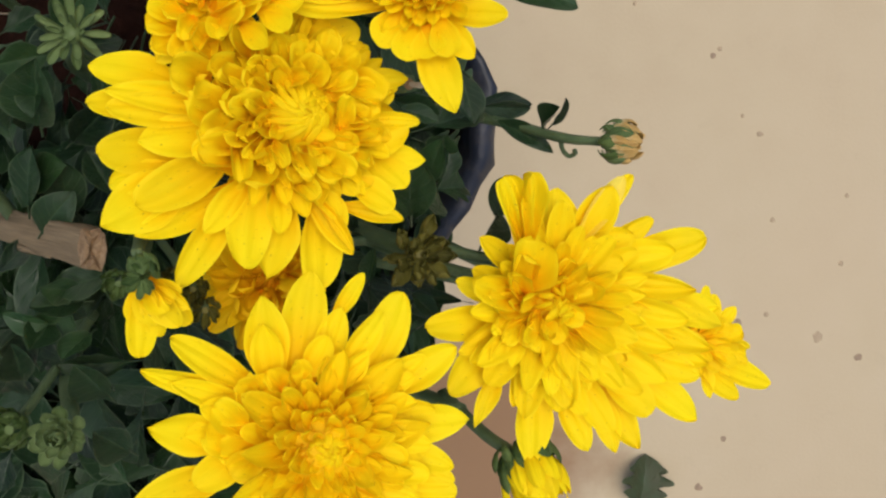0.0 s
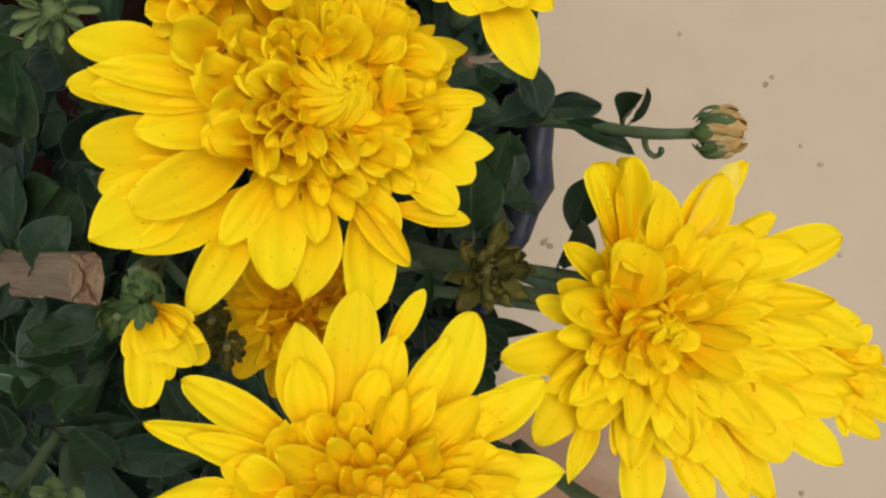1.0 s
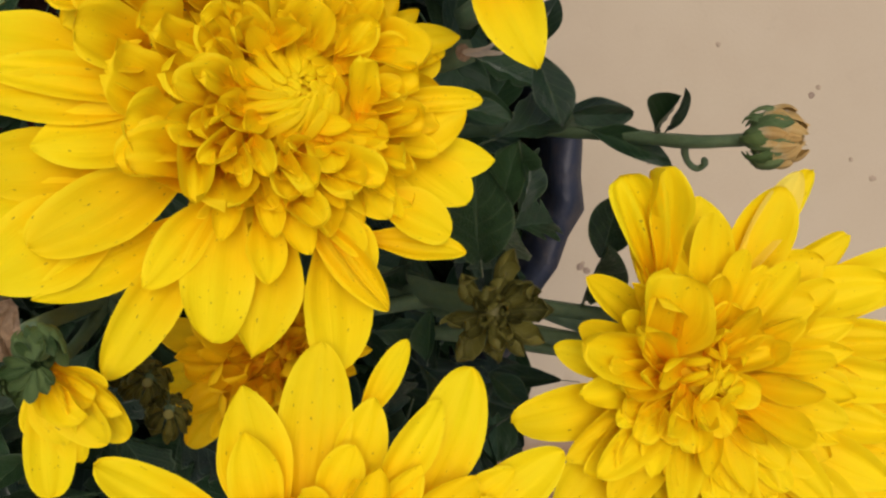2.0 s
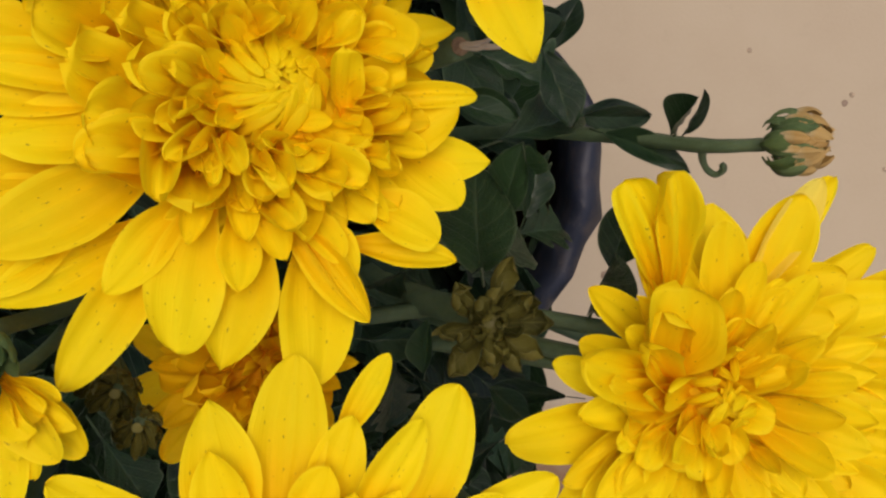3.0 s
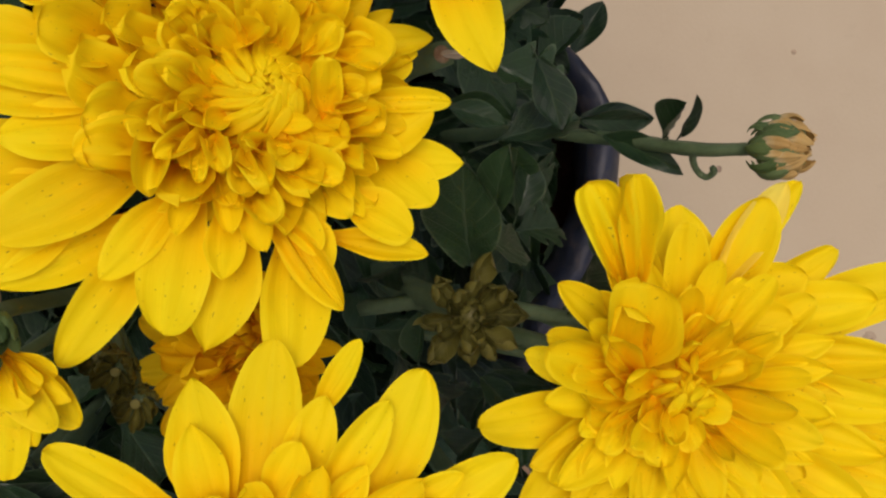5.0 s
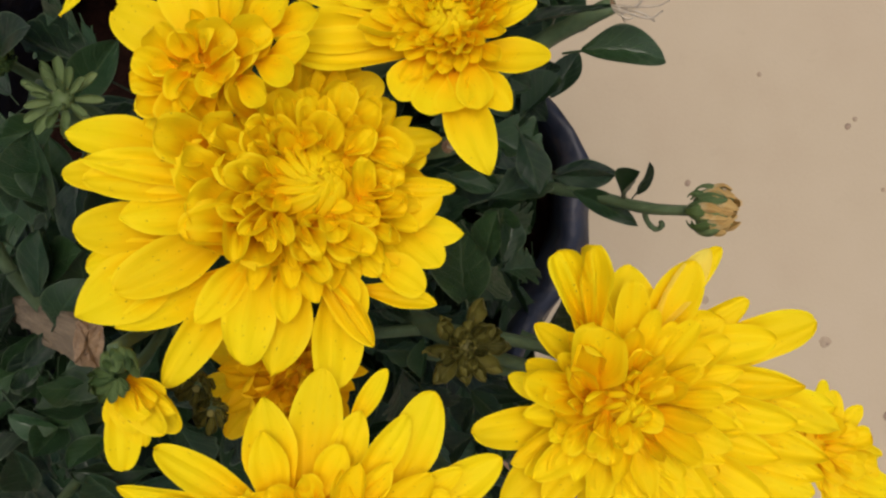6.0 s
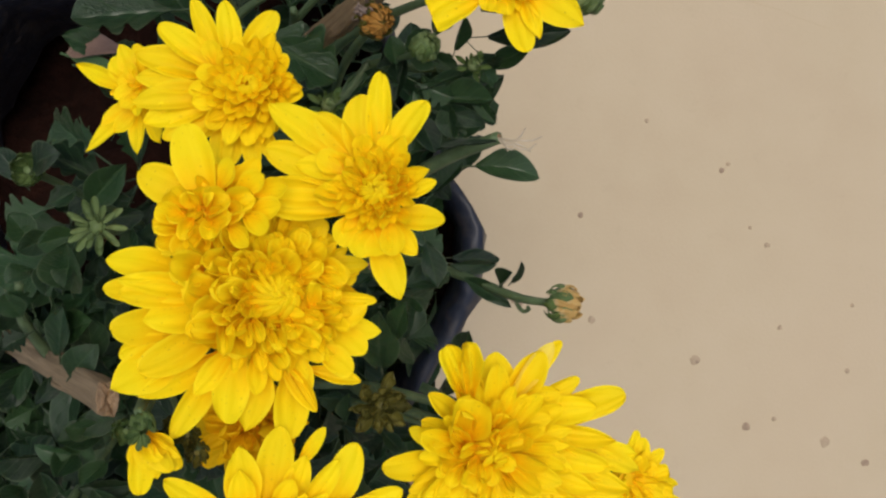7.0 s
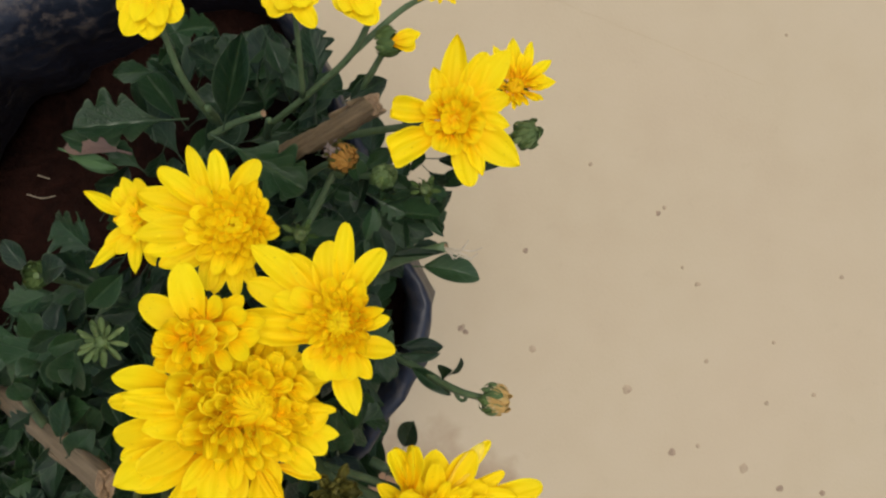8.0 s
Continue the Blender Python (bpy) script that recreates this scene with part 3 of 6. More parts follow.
def leaf(base, tip, ratio, kind, roll=None, plant=None):
    b, t = Vector(base), Vector(tip)
    y = (t - b)
    ln = y.length
    y.normalize()
    z = (Vector((LEAF_RNG.uniform(-0.55, 0.55), LEAF_RNG.uniform(-0.55, 0.55), 1)))
    x = y.cross(z).normalized()
    z = x.cross(y)
    if plant is None:
        plant = min(PLANTS, key=lambda q: min(((q[1] + (q[2] - q[1]) * s) - b).length for s in (0.3, 0.5, 0.7, 0.85)))[0]
    m = Matrix((x, y, z)).transposed().to_4x4()
    part("leaf", LEAF_RNG.choice(LEAVES[kind]), plant, Matrix.Translation(b) @ m @ Matrix.Diagonal((ln * ratio, ln, ln, 1)))


def plant_stem(label, root, head, bend=(0, 0, 0), r=0.0021):
    root, head = Vector(root), Vector(head)
    ob = thing("chrysanthemum", root, label, "flowering plant", "chrysanthemums in the bag")
    mid = root.lerp(head, 0.55) + Vector(bend)
    part("stem", tube("stem", (root - Vector((0, 0, 0.01)), root.lerp(mid, 0.5), mid, mid.lerp(head, 0.6) + Vector(bend) * 0.3, head), r * 1.3, r * 0.85, STEM, root, seed=len(PLANTS)), ob, Matrix.Translation(root))
    PLANTS.append((ob, root, head))
    return ob


def branch(plant, points, r=0.0013, mat=None, name="stem", label=""):
    o = Vector(points[0])
    return part(name, tube(name, points, r * 1.15, r * 0.9, mat or STEM, o, seed=int(1e4 * abs(o.x))), plant, Matrix.Translation(o), label)


# ---- the ground, the bag and its soil ----
def slab(name, x0, x1, y0, y1, top, mat, thick=0.05):
    v = [(x, y, z) for z in (top - thick, top) for y in (y0, y1) for x in (x0, x1)]
    return mesh_of(name, v, [(0, 2, 3, 1), (4, 5, 7, 6), (0, 1, 5, 4), (2, 6, 7, 3), (0, 4, 6, 2), (1, 3, 7, 5)], mat, False)


ground = part("floor", slab("floor", -60, 60, -60, 60, 0.0, FLOOR), None)
tagged(ground, "cream cement terrace floor with small dirt specks", "floor", "", "structure")

BAG_AT = Vector((-0.062, 0.035, 0.0))


BAG_CORNERS = ((-58, 0.117), (-43, 0.1196), (-21, 0.1195), (-6.6, 0.1128), (3, 0.0985), (14, 0.0935), (38, 0.095), (58, 0.108), (72, 0.125), (88, 0.126), (105, 0.122), (122, 0.136), (140, 0.142), (166, 0.122), (205, 0.107), (240, 0.106), (272, 0.112))


def bag_radius(a, z):
    """Distance of the bag's wall from its axis: flat facets between blunt corners, with creases."""
    d = math.degrees(a)
    ring = [(q + turn, r) for turn in (-360, 0, 360) for q, r in BAG_CORNERS]
    k = next(i for i in range(1, len(ring)) if ring[i][0] > d)
    (a0, r0), (a1, r1) = ring[k - 1], ring[k]
    x0, y0, x1, y1 = r0 * math.cos(radians(a0)), r0 * math.sin(radians(a0)), r1 * math.cos(radians(a1)), r1 * math.sin(radians(a1))
    nx, ny = y1 - y0, x0 - x1
    flat = (nx * x0 + ny * y0) / (nx * math.cos(a) + ny * math.sin(a))
    q = noise.noise((math.cos(a) * 1.7, math.sin(a) * 1.7, z * 9))
    q2 = noise.noise((math.cos(a) * 5, math.sin(a) * 5, z * 30 + 4))
    belly = 0.90 + 0.14 * math.sin(min(1.0, z / 0.36) * 2.4)
    return flat * belly * (1 + 0.018 * q + 0.010 * q2)


def make_bag():
    bag = thing("grow_bag", BAG_AT, "crumpled black plastic nursery bag filled with soil", "plant bag")
    n = 88
    walls = [(0.0, 0.93), (0.004, 0.98)] + [(0.38 * k / 22, 1.0) for k in range(1, 22)]
    rim = [(0.356, 1.004), (0.376, 1.012), (0.385, 1.006), (0.388, 0.980), (0.386, 0.950), (0.380, 0.930), (0.368, 0.915), (0.350, 0.905), (0.325, 0.90), (0.29, 0.895)]
    for name, prof in (("bag_wall", walls), ("folded_rim", rim)):
        verts, faces = [], []
        for z, s in prof:
            for i in range(n):
                a = 2 * math.pi * i / n
                r = bag_radius(a, min(z, 0.375)) * s * (1 + 0.022 * noise.noise((11 * math.cos(a), 11 * math.sin(a), 24 * z)))
                if name == "folded_rim":
                    # the fold lies broader on one side
                    broad = 1 + 1.9 * math.exp(-((math.degrees(a) - 128) / 30) ** 2)
                    r *= (1 - (1 - min(s, 1.0)) * broad) / min(s, 1.0)
                lip = 0.009 * noise.noise((3 * math.cos(a), 3 * math.sin(a), 2.0)) if z > 0.35 else 0
                if name == "folded_rim":
                    lip += 0.010 * noise.noise((9 * math.cos(a), 9 * math.sin(a), 14 * s)) + 0.003 * noise.noise((22 * math.cos(a), 22 * math.sin(a), 40 * s))
                verts.append((r * math.cos(a), r * math.sin(a), z + lip))
        for j in range(len(prof) - 1):
            faces += [(j * n + i, j * n + (i + 1) % n, (j + 1) * n + (i + 1) % n, (j + 1) * n + i) for i in range(n)]
        if name == "bag_wall":
            faces.append(tuple(range(n))[::-1])
        part(name, mesh_of(name, verts, faces, BAG if name == "bag_wall" else RIM), bag, Matrix.Translation(BAG_AT))
    # soil
    def soil_height(x, y):
        dip = 0.055 * math.exp(-((x + BAG_AT.x + 0.15) ** 2 + (y + BAG_AT.y - 0.085) ** 2) / 0.0026)
        return 0.318 - dip + 0.02 * noise.noise((x * 30, y * 30, 0)) + 0.009 * noise.noise((x * 120, y * 120, 3))

    v, f, rows, m = [(0, 0, 0.325)], [], 14, 64
    for j in range(1, rows + 1):
        for i in range(m):
            a = 2 * math.pi * i / m
            r = bag_radius(a, 0.33) * 0.92 * j / rows
            x, y = r * math.cos(a), r * math.sin(a)
            v.append((x, y, soil_height(x, y)))
    f += [(0, 1 + i, 1 + (i + 1) % m) for i in range(m)]
    for j in range(rows - 1):
        o = 1 + j * m
        f += [(o + i, o + m + i, o + m + (i + 1) % m, o + (i + 1) % m) for i in range(m)]
    soil = part("soil", mesh_of("soil", v, f, SOIL), None, Matrix.Translation(BAG_AT))
    tagged(soil, "dark reddish brown potting soil inside the black bag", "soil", "", "stuff")
    # pale roots on the soil
    for pts in (((-0.157, 0.0672), (-0.148, 0.0662), (-0.140, 0.0640), (-0.1345, 0.0620)), ((-0.150, 0.0560), (-0.141, 0.0545), (-0.134, 0.0560))):
        line = [Vector((x, y, soil_height(x - BAG_AT.x, y - BAG_AT.y) + 0.0012)) for x, y in pts]
        root = part("dry_root", tube("dry_root", line, 0.00035, 0.0002, FIBRE, line[0], 5), None, Matrix.Translation(line[0]))
        tagged(root, "thin pale dry root lying on the red soil", "root", "roots on the soil")
    # clods
    rng = random.Random(3)
    cv, cf = [], []
    for _ in range(160):
        a, r = rng.uniform(0, 6.28), 0.078 * math.sqrt(rng.random())
        c = Vector((r * math.cos(a), r * math.sin(a), 0.322))
        if (c.xy + BAG_AT.xy - Vector((-0.15, 0.085))).length < 0.1:
            continue
        s = rng.uniform(0.0015, 0.006)
        o = len(cv)
        for d in ((1, 0, 0), (-1, 0, 0), (0, 1, 0), (0, -1, 0), (0, 0, 1), (0, 0, -1)):
            cv.append(c + s * rng.uniform(0.6, 1.2) * Vector(d))
        cf += [(o + p, o + q, o + w) for p, q, w in ((0, 2, 4), (2, 1, 4), (1, 3, 4), (3, 0, 4), (2, 0, 5), (1, 2, 5), (3, 1, 5), (0, 3, 5))]
    tagged(part("soil_clods", mesh_of("soil_clods", cv, cf, SOIL), None, Matrix.Translation(BAG_AT)), "crumbs of dark red soil on the bag's surface", "soil", "", "stuff")


make_bag()

# ---- the chrysanthemums, stem by stem ----
pa = plant_stem("chrysanthemum with one very large ruffled yellow bloom", (-0.045, 0.010, 0.315), (-0.008, -0.006, 0.535), (-0.01, 0, 0))
bloom_a = (flower(pa, (-0.0010, 0.0003, 0.5444), (0.33, 0.12, 1), 0.03, (), RUFFLED, 3, label="large ruffled double yellow bloom"), (0.001, 0.001, 0.5505), (0.33, 0.12, 1))
lay(bloom_a, "outer", -6.5, -2, ((168, 37.0, 18.4, -2, 7.6), (-177, 36.7, 20.1, 7, 6.1), (-163, 36.2, 18.1, -2, 8.3), (-159, 35.7, 14.9, -13, 6.0), (-148, 40.3, 20.3, 0, 10.2), (-139, 36.9, 20.3, -7, 6.4), (-127, 38.0, 22.2, -1, 6.4), (-101, 30.5, 18.8, 0, 8.5), (-81, 31.9, 19.3, -3, 8.5), (-44, 26.0, 12.8, 35, 4.0), (-39, 22.2, 10.7, -22, 7.5), (-15, 23.8, 11.4, 19, 5.3), (18, 20.4, 14.0, -19, 4.8), (56, 17.6, 10.3, -10, 4.8), (63, 19.4, 11.9, -19, 6.7), (78, 20.8, 11.2, -3, 6.3), (94, 20.0, 10.7, -9, 6.7), (132, 24.1, 13.2, -1, 6.6),))
lay(bloom_a, "outer", -4, 0, ((-175, 33.8, 22.4, 2, 6.4), (-166, 29.5, 17.4, -5, 8.4), (-145, 33.7, 21.9, 3, 8.3), (-132, 27.9, 14.9, -6, 5.6), (-115, 30.2, 17.6, 7, 8.3), (-70, 26.4, 16.0, 19, 4.6), (-72, 22.7, 10.7, 9, 6.6), (-71, 19.6, 8.9, 20, 4.1), (-42, 22.9, 10.8, 19, 6.3), (-10, 19.7, 11.7, 18, 8.3), (0, 21.1, 14.0, 4, 3.2), (108, 21.9, 14.2, -12, 5.8), (-100, 22.4, 9.3, 16, 4.9), (176, 34.2, 26.4, -4, 5.5),))
lay(bloom_a, "spoon", -2, 1.5, ((-102, 17.3, 9.0, 23, 3.3), (-88, 18.6, 8.9, 24, 3.9), (-73, 14.2, 6.6, 26, 2.7), (-64, 9.8, 5.2, 43, 2.7), (-34, 10.2, 8.5, 30, 2.7), (-39, 6.4, 4.9, 42, 2.6), (-99, 14.1, 5.8, 38, 3.2), (-106, 14.5, 5.6, 41, 3.1), (-117, 19.7, 9.6, 19, 3.3), (-71, 26.1, 14.5, 16, 2.5), (42, 3.5, 3.5, 59, 2.1), (16, 3.8, 3.4, 89, 1.8), (55, 7.0, 4.1, -45, 2.7), (47, 9.9, 5.6, -29, 3.2), (45, 13.2, 5.4, -17, 3.0), (63, 10.5, 5.6, -23, 3.9),))
lay(bloom_a, "cup", -4, 4.2, ((-172, 14.4, 7.4, 1, 5.4), (167, 16.5, 5.7, 10, 5.8), (149, 12.9, 3.5, 21, 5.3), (-159, 16.3, 6.4, -3, 4.9), (-155, 22.3, 9.4, -18, 6.4), (180, 20.3, 5.1, -1, 6.6), (-126, 17.3, 6.2, 24, 7.5), (-89, 12.3, 5.2, 28, 4.0), (-87, 16.2, 5.5, 30, 4.2), (-55, 13.8, 6.9, 30, 4.2), (-20, 12.8, 4.8, -1, 4.6), (10, 13.3, 6.8, -46, 6.6), (147, 9.7, 2.6, 16, 3.6), (95, 6.0, 3.1, -85, 3.4), (-133, 18.9, 8.4, 33, 4.0),))
lay(bloom_a, "cup", -2.5, 4.2, ((-153, 12.2, 4.5, 30, 2.7), (-141, 15.2, 5.0, 9, 3.1), (-121, 14.2, 5.7, 36, 2.1), (-114, 12.1, 5.9, 36, 2.9), (-98, 11.3, 4.8, 40, 2.9), (-44, 14.0, 3.6, -9, 2.9), (-11, 10.5, 4.5, -55, 2.7), (20, 5.8, 5.6, 85, 3.9), (-111, 7.7, 1.9, -70, 2.3),))
lay(bloom_a, "cup", -4, 4, ((136, 18.8, 6.5, 7, 6.7), (167, 17.9, 7.2, 21, 6.6), (170, 24.5, 7.8, 9, 7.6), (122, 14.1, 5.6, 5, 6.7), (97, 11.8, 5.6, 8, 6.3), (78, 8.8, 3.8, -20, 6.1), (35, 9.7, 5.3, -28, 4.3), (75, 14.2, 4.5, -11, 5.7), (-180, 15.2, 9.3, -7, 6.4), (-176, 21.1, 9.0, -6, 8.4), (-166, 20.1, 8.6, -24, 7.9), (-153, 21.5, 8.8, -21, 8.3), (155, 23.5, 7.9, 21, 6.0),))
rings(bloom_a, (("cup", 14, 13.2, 6.0, -3.6, 3.0, 4.8), ("cup", 13, 10.6, 4.8, -3.2, 2.6, 4.4), ("hood", 13, 8.8, 4.0, -2.8, 1.8, 3.2)), 23)
pinwheel(bloom_a, ((19, 7.4, 2.8, -3.4, 0.6, 1.8), (15, 5.6, 1.8, -1.8, 0.8, 1.5), (10, 3.7, 1.0, -0.7, 0.6, 1.25), (6, 2.0, 0.3, -0.3, 0.4, 0.9)), 42, (-1.6, 0.3))
ph = plant_stem("chrysanthemum with a large full yellow bloom of neat petals", (-0.040, -0.015, 0.315), (0.002, -0.050, 0.546), (-0.012, -0.01, 0))
bloom_h = (flower(ph, (0.0039, -0.0590, 0.5507), (0.28, 0.07, 1), 0.03, (), SPARSE, 7, label="full double yellow bloom"), (0.0054, -0.0586, 0.556), (0.28, 0.07, 1))
lay(bloom_h, "outer", -5, -1, ((145, 33.8, 21.0, 6, 5.8), (156, 35.5, 22.9, 9, 4.6), (118, 30.2, 19.3, -10, 8.3), (96, 31.6, 22.4, -13, 8.2), (79, 31.8, 12.0, -19, 3.3), (82, 24.7, 14.8, -18, 6.0), (61, 30.6, 20.8, -1, 8.1), (35, 29.3, 19.2, -6, 6.7), (10, 26.2, 17.8, -7, 7.5), (-8, 23.4, 14.7, -5, 5.7), (-16, 24.3, 14.8, 7, 5.7), (-24, 25.6, 15.0, 12, 6.3), (171, 31.5, 18.1, -1, 7.6), (-170, 34.9, 21.0, -2, 7.7), (175, 24.6, 13.2, 15, 6.3), (-35, 23.8, 16.7, 26, 6.6),))
lay(bloom_h, "strap", -3, 1, ((120, 25.9, 14.4, -14, 5.9), (70, 26.1, 15.9, -14, 5.0), (89, 19.7, 9.7, -33, 5.5), (42, 23.4, 13.1, -15, 4.1), (153, 30.2, 20.3, 2, 4.7), (156, 24.5, 13.3, 4, 5.4), (38, 19.5, 10.8, -21, 4.3), (30, 17.8, 12.0, -22, 4.3), (10, 16.1, 11.2, -18, 4.3), (-8, 13.9, 10.0, -7, 4.3), (21, 20.1, 13.6, -15, 4.7), (2, 18.0, 14.0, -9, 4.3), (-13, 18.2, 13.6, 13, 4.7), (68, 18.6, 9.9, -16, 4.2), (-169, 23.7, 12.5, 17, 6.4), (-29, 18.5, 13.1, 18, 4.4),))
lay(bloom_h, "cup", -2.5, 1.6, ((174, 21.9, 7.3, 9, 6.5), (157, 22.6, 9.1, -13, 5.9), (146, 20.4, 5.4, 16, 5.9), (-179, 18.7, 7.0, 20, 5.9), (-170, 17.6, 6.6, 21, 5.5), (137, 19.8, 7.0, -15, 4.9), (125, 18.5, 5.4, -4, 4.5), (112, 17.2, 4.8, -5, 4.5),))
rings(bloom_h, (("strap", 15, 16.4, 9.5, -4.5, 0.3, 4.4), ("spoon", 15, 13.8, 7.4, -4.2, 1.4, 4.2), ("spoon", 14, 11.3, 6.0, -3.8, 2.0, 3.8), ("spoon", 13, 8.9, 4.8, -3.2, 2.4, 3.3), ("hood", 11, 6.8, 3.8, -2.6, 2.5, 2.9), ("hood", 9, 5.0, 2.9, -1.8, 2.3, 2.4)), 7)
pinwheel(bloom_h, ((11, 4.0, 1.4, -1.6, 1.2, 1.4), (7, 2.5, 0.6, -0.4, 1.3, 1.1), (4, 1.3, 0.2, 0.2, 1.3, 0.85)), 34)
pc = plant_stem("chrysanthemum leaning out with a large bright yellow bloom", (-0.020, -0.005, 0.315), (0.050, -0.035, 0.516), (-0.02, 0.0, 0.03), 0.0013)
bloom_c = (flower(pc, (0.0473, -0.0359, 0.5276), (0.16, 0.02, 1), 0.029, (), LEANING, 12, label="large yellow bloom with a few folded petals"), (0.0482, -0.0358, 0.533), (0.16, 0.02, 1))
lay(bloom_c, "outer", -6, -3, ((60, 30.9, 28.2, -8, 5.2), (80, 22.9, 16.9, -2, 9.8), (42, 27.3, 23.1, -5, 5.8), (19, 34.9, 29.3, -9, 8.6), (-2, 33.1, 24.2, 11, 6.4), (-26, 35.3, 23.7, 5, 7.1), (-40, 39.6, 21.9, -5, 7.2), (-57, 35.1, 18.1, 1, 6.6), (-63, 33.4, 16.8, -4, 5.9), (-78, 30.9, 18.6, 6, 6.5), (-93, 32.3, 22.3, 8, 8.7), (-113, 21.7, 14.6, 2, 3.7), (-123, 28.7, 17.6, 10, 4.3), (-168, 25.8, 21.2, -2, 7.1), (-145, 26.8, 19.8, -2, 8.4), (-10, 36.0, 30.3, -16, 6.5), (-4, 35.4, 25.6, -5, 6.7), (-15, 35.4, 26.6, -2, 6.5),))
lay(bloom_c, "outer", -6, -3, ((-20, 36.1, 23.0, 1, 6.1),))
lay(bloom_c, "strap", -5, 0, ((63, 26.1, 20.0, -3, 7.9), (22, 26.5, 22.0, -18, 7.0), (-47, 30.0, 18.5, 1, 7.7), (-68, 28.3, 19.2, 2, 6.4), (7, 29.6, 28.0, -9, 5.8), (-8, 27.9, 23.3, -7, 6.0), (-18, 26.6, 21.8, 3, 6.2), (-33, 28.0, 21.3, 4, 6.5), (-78, 22.4, 13.7, 2, 5.2), (-89, 21.2, 14.2, 9, 5.2), (-112, 17.7, 10.6, -7, 4.7), (-126, 20.0, 14.1, 5, 4.5), (40, 20.8, 12.6, -26, 6.3), (-46, 25.4, 19.4, 10, 5.8), (30, 17.2, 13.8, -31, 5.9), (-149, 20.3, 13.5, 0, 5.1),))
lay(bloom_c, "strap", -3, 2.6, ((37, 15.9, 15.5, -23, 6.0), (24, 12.7, 12.1, -20, 4.7), (4, 17.5, 18.3, -8, 4.6), (-9, 16.6, 17.1, -2, 4.6), (-23, 12.6, 12.6, 7, 4.8), (-30, 17.6, 18.2, 7, 4.8), (-53, 13.7, 12.4, 11, 5.0), (-69, 16.4, 15.2, 13, 4.6), (-85, 14.1, 12.0, 18, 4.3), (-103, 14.3, 11.0, 18, 4.1), (-118, 14.4, 9.5, 20, 4.1), (-82, 18.7, 15.7, 4, 4.5), (57, 14.7, 10.0, -9, 5.3), (-95, 17.4, 13.8, 9, 4.3), (-46, 16.9, 14.8, 11, 4.8), (-130, 15.0, 9.7, 24, 4.0), (-143, 17.2, 11.4, 18, 4.0),))
lay(bloom_c, "cup", -1, 3.5, ((-116, 9.7, 5.8, 19, 4.4), (-137, 10.6, 4.9, 16, 4.1), (-83, 6.2, 5.0, 27, 4.4), (-21, 5.0, 4.7, 4, 4.4), (22, 6.9, 6.4, -14, 4.4), (49, 7.9, 5.7, -21, 4.4), (79, 9.4, 5.0, 1, 4.4), (-166, 13.2, 6.2, 2, 4.5), (177, 13.9, 7.9, -6, 5.2), (-148, 13.1, 6.3, 23, 3.9), (-3, 1.8, 3.0, -23, 3.7), (-118, 6.8, 4.1, 17, 3.7), (-142, 7.0, 4.5, 26, 3.7),))
lay(bloom_c, "folded", -2, 8, ((115, 28.1, 15.7, -2, 6.1), (107, 27.2, 16.6, -9, 4.7),))
lay(bloom_c, "curl", -1, 7, ((113, 14.3, 10.3, -32, 9.6), (161, 18.9, 12.8, -2, 6.5), (135, 14.1, 7.6, -11, 5.9), (146, 13.4, 8.2, -20, 4.2),))
lay(bloom_c, "pale", -4, -1, ((64, 29.2, 21.0, -4, 5.3),))
pinwheel(bloom_c, ((11, 4.8, 1.9, -4.4, -1.4, 1.4), (7, 3.2, 0.9, -3.0, -1.2, 1.2), (4, 1.8, 0.3, -2.2, -1.0, 1.0)), 30)
pb = plant_stem("chrysanthemum with a smaller loose-petalled yellow bloom", (-0.020, 0.040, 0.315), (0.017, 0.020, 0.540), (-0.008, 0.005, 0))
bloom_b = (flower(pb, (0.0214, 0.0232, 0.5511), (-0.12, 0.12, 1), 0.0195, (), SPARSE, 17, label="smaller yellow bloom with long outer petals"), (0.0209, 0.0237, 0.5555), (-0.12, 0.12, 1))
lay(bloom_b, "outer", -4, -2.5, ((92, 26.1, 25.7, 0, 5.8), (67, 22.2, 20.6, -5, 7.0), (108, 21.6, 19.1, -4, 8.3), (137, 31.0, 28.8, 1, 8.4), (125, 22.2, 17.0, 1, 6.7), (155, 26.2, 25.2, -3, 8.3), (178, 27.5, 26.6, -4, 7.1), (-172, 26.3, 26.2, -8, 7.5), (8, 13.0, 12.1, 10, 3.9), (-24, 16.2, 14.1, 18, 6.2), (-54, 16.2, 10.4, 13, 5.0), (-76, 24.1, 18.4, 8, 7.2), (163, 19.0, 19.1, 13, 6.7),))
lay(bloom_b, "second", -2, 1, ((-125, 14.2, 7.9, 2, 5.9), (-98, 15.2, 8.0, 4, 6.3), (-84, 14.6, 6.5, 1, 6.3), (-71, 15.3, 9.0, -4, 5.5), (150, 14.4, 7.3, -2, 5.2), (104, 11.8, 5.3, -20, 4.4), (74, 11.8, 7.0, -14, 3.9), (-171, 12.3, 6.8, -10, 4.6),))
rings(bloom_b, (("spoon", 15, 9.0, 5.0, -2.4, 0.8, 3.2), ("hood", 14, 7.8, 3.8, -2.6, 1.5, 2.5), ("hood", 13, 6.3, 3.2, -2.0, 1.9, 2.1), ("hood", 11, 5.0, 2.6, -1.4, 1.9, 1.8)), 9)
pinwheel(bloom_b, ((14, 4.4, 1.7, -1.4, 1.2, 1.3), (10, 3.0, 0.9, -0.4, 1.4, 1.05), (6, 1.8, 0.3, 0.4, 1.4, 0.8)), 34)
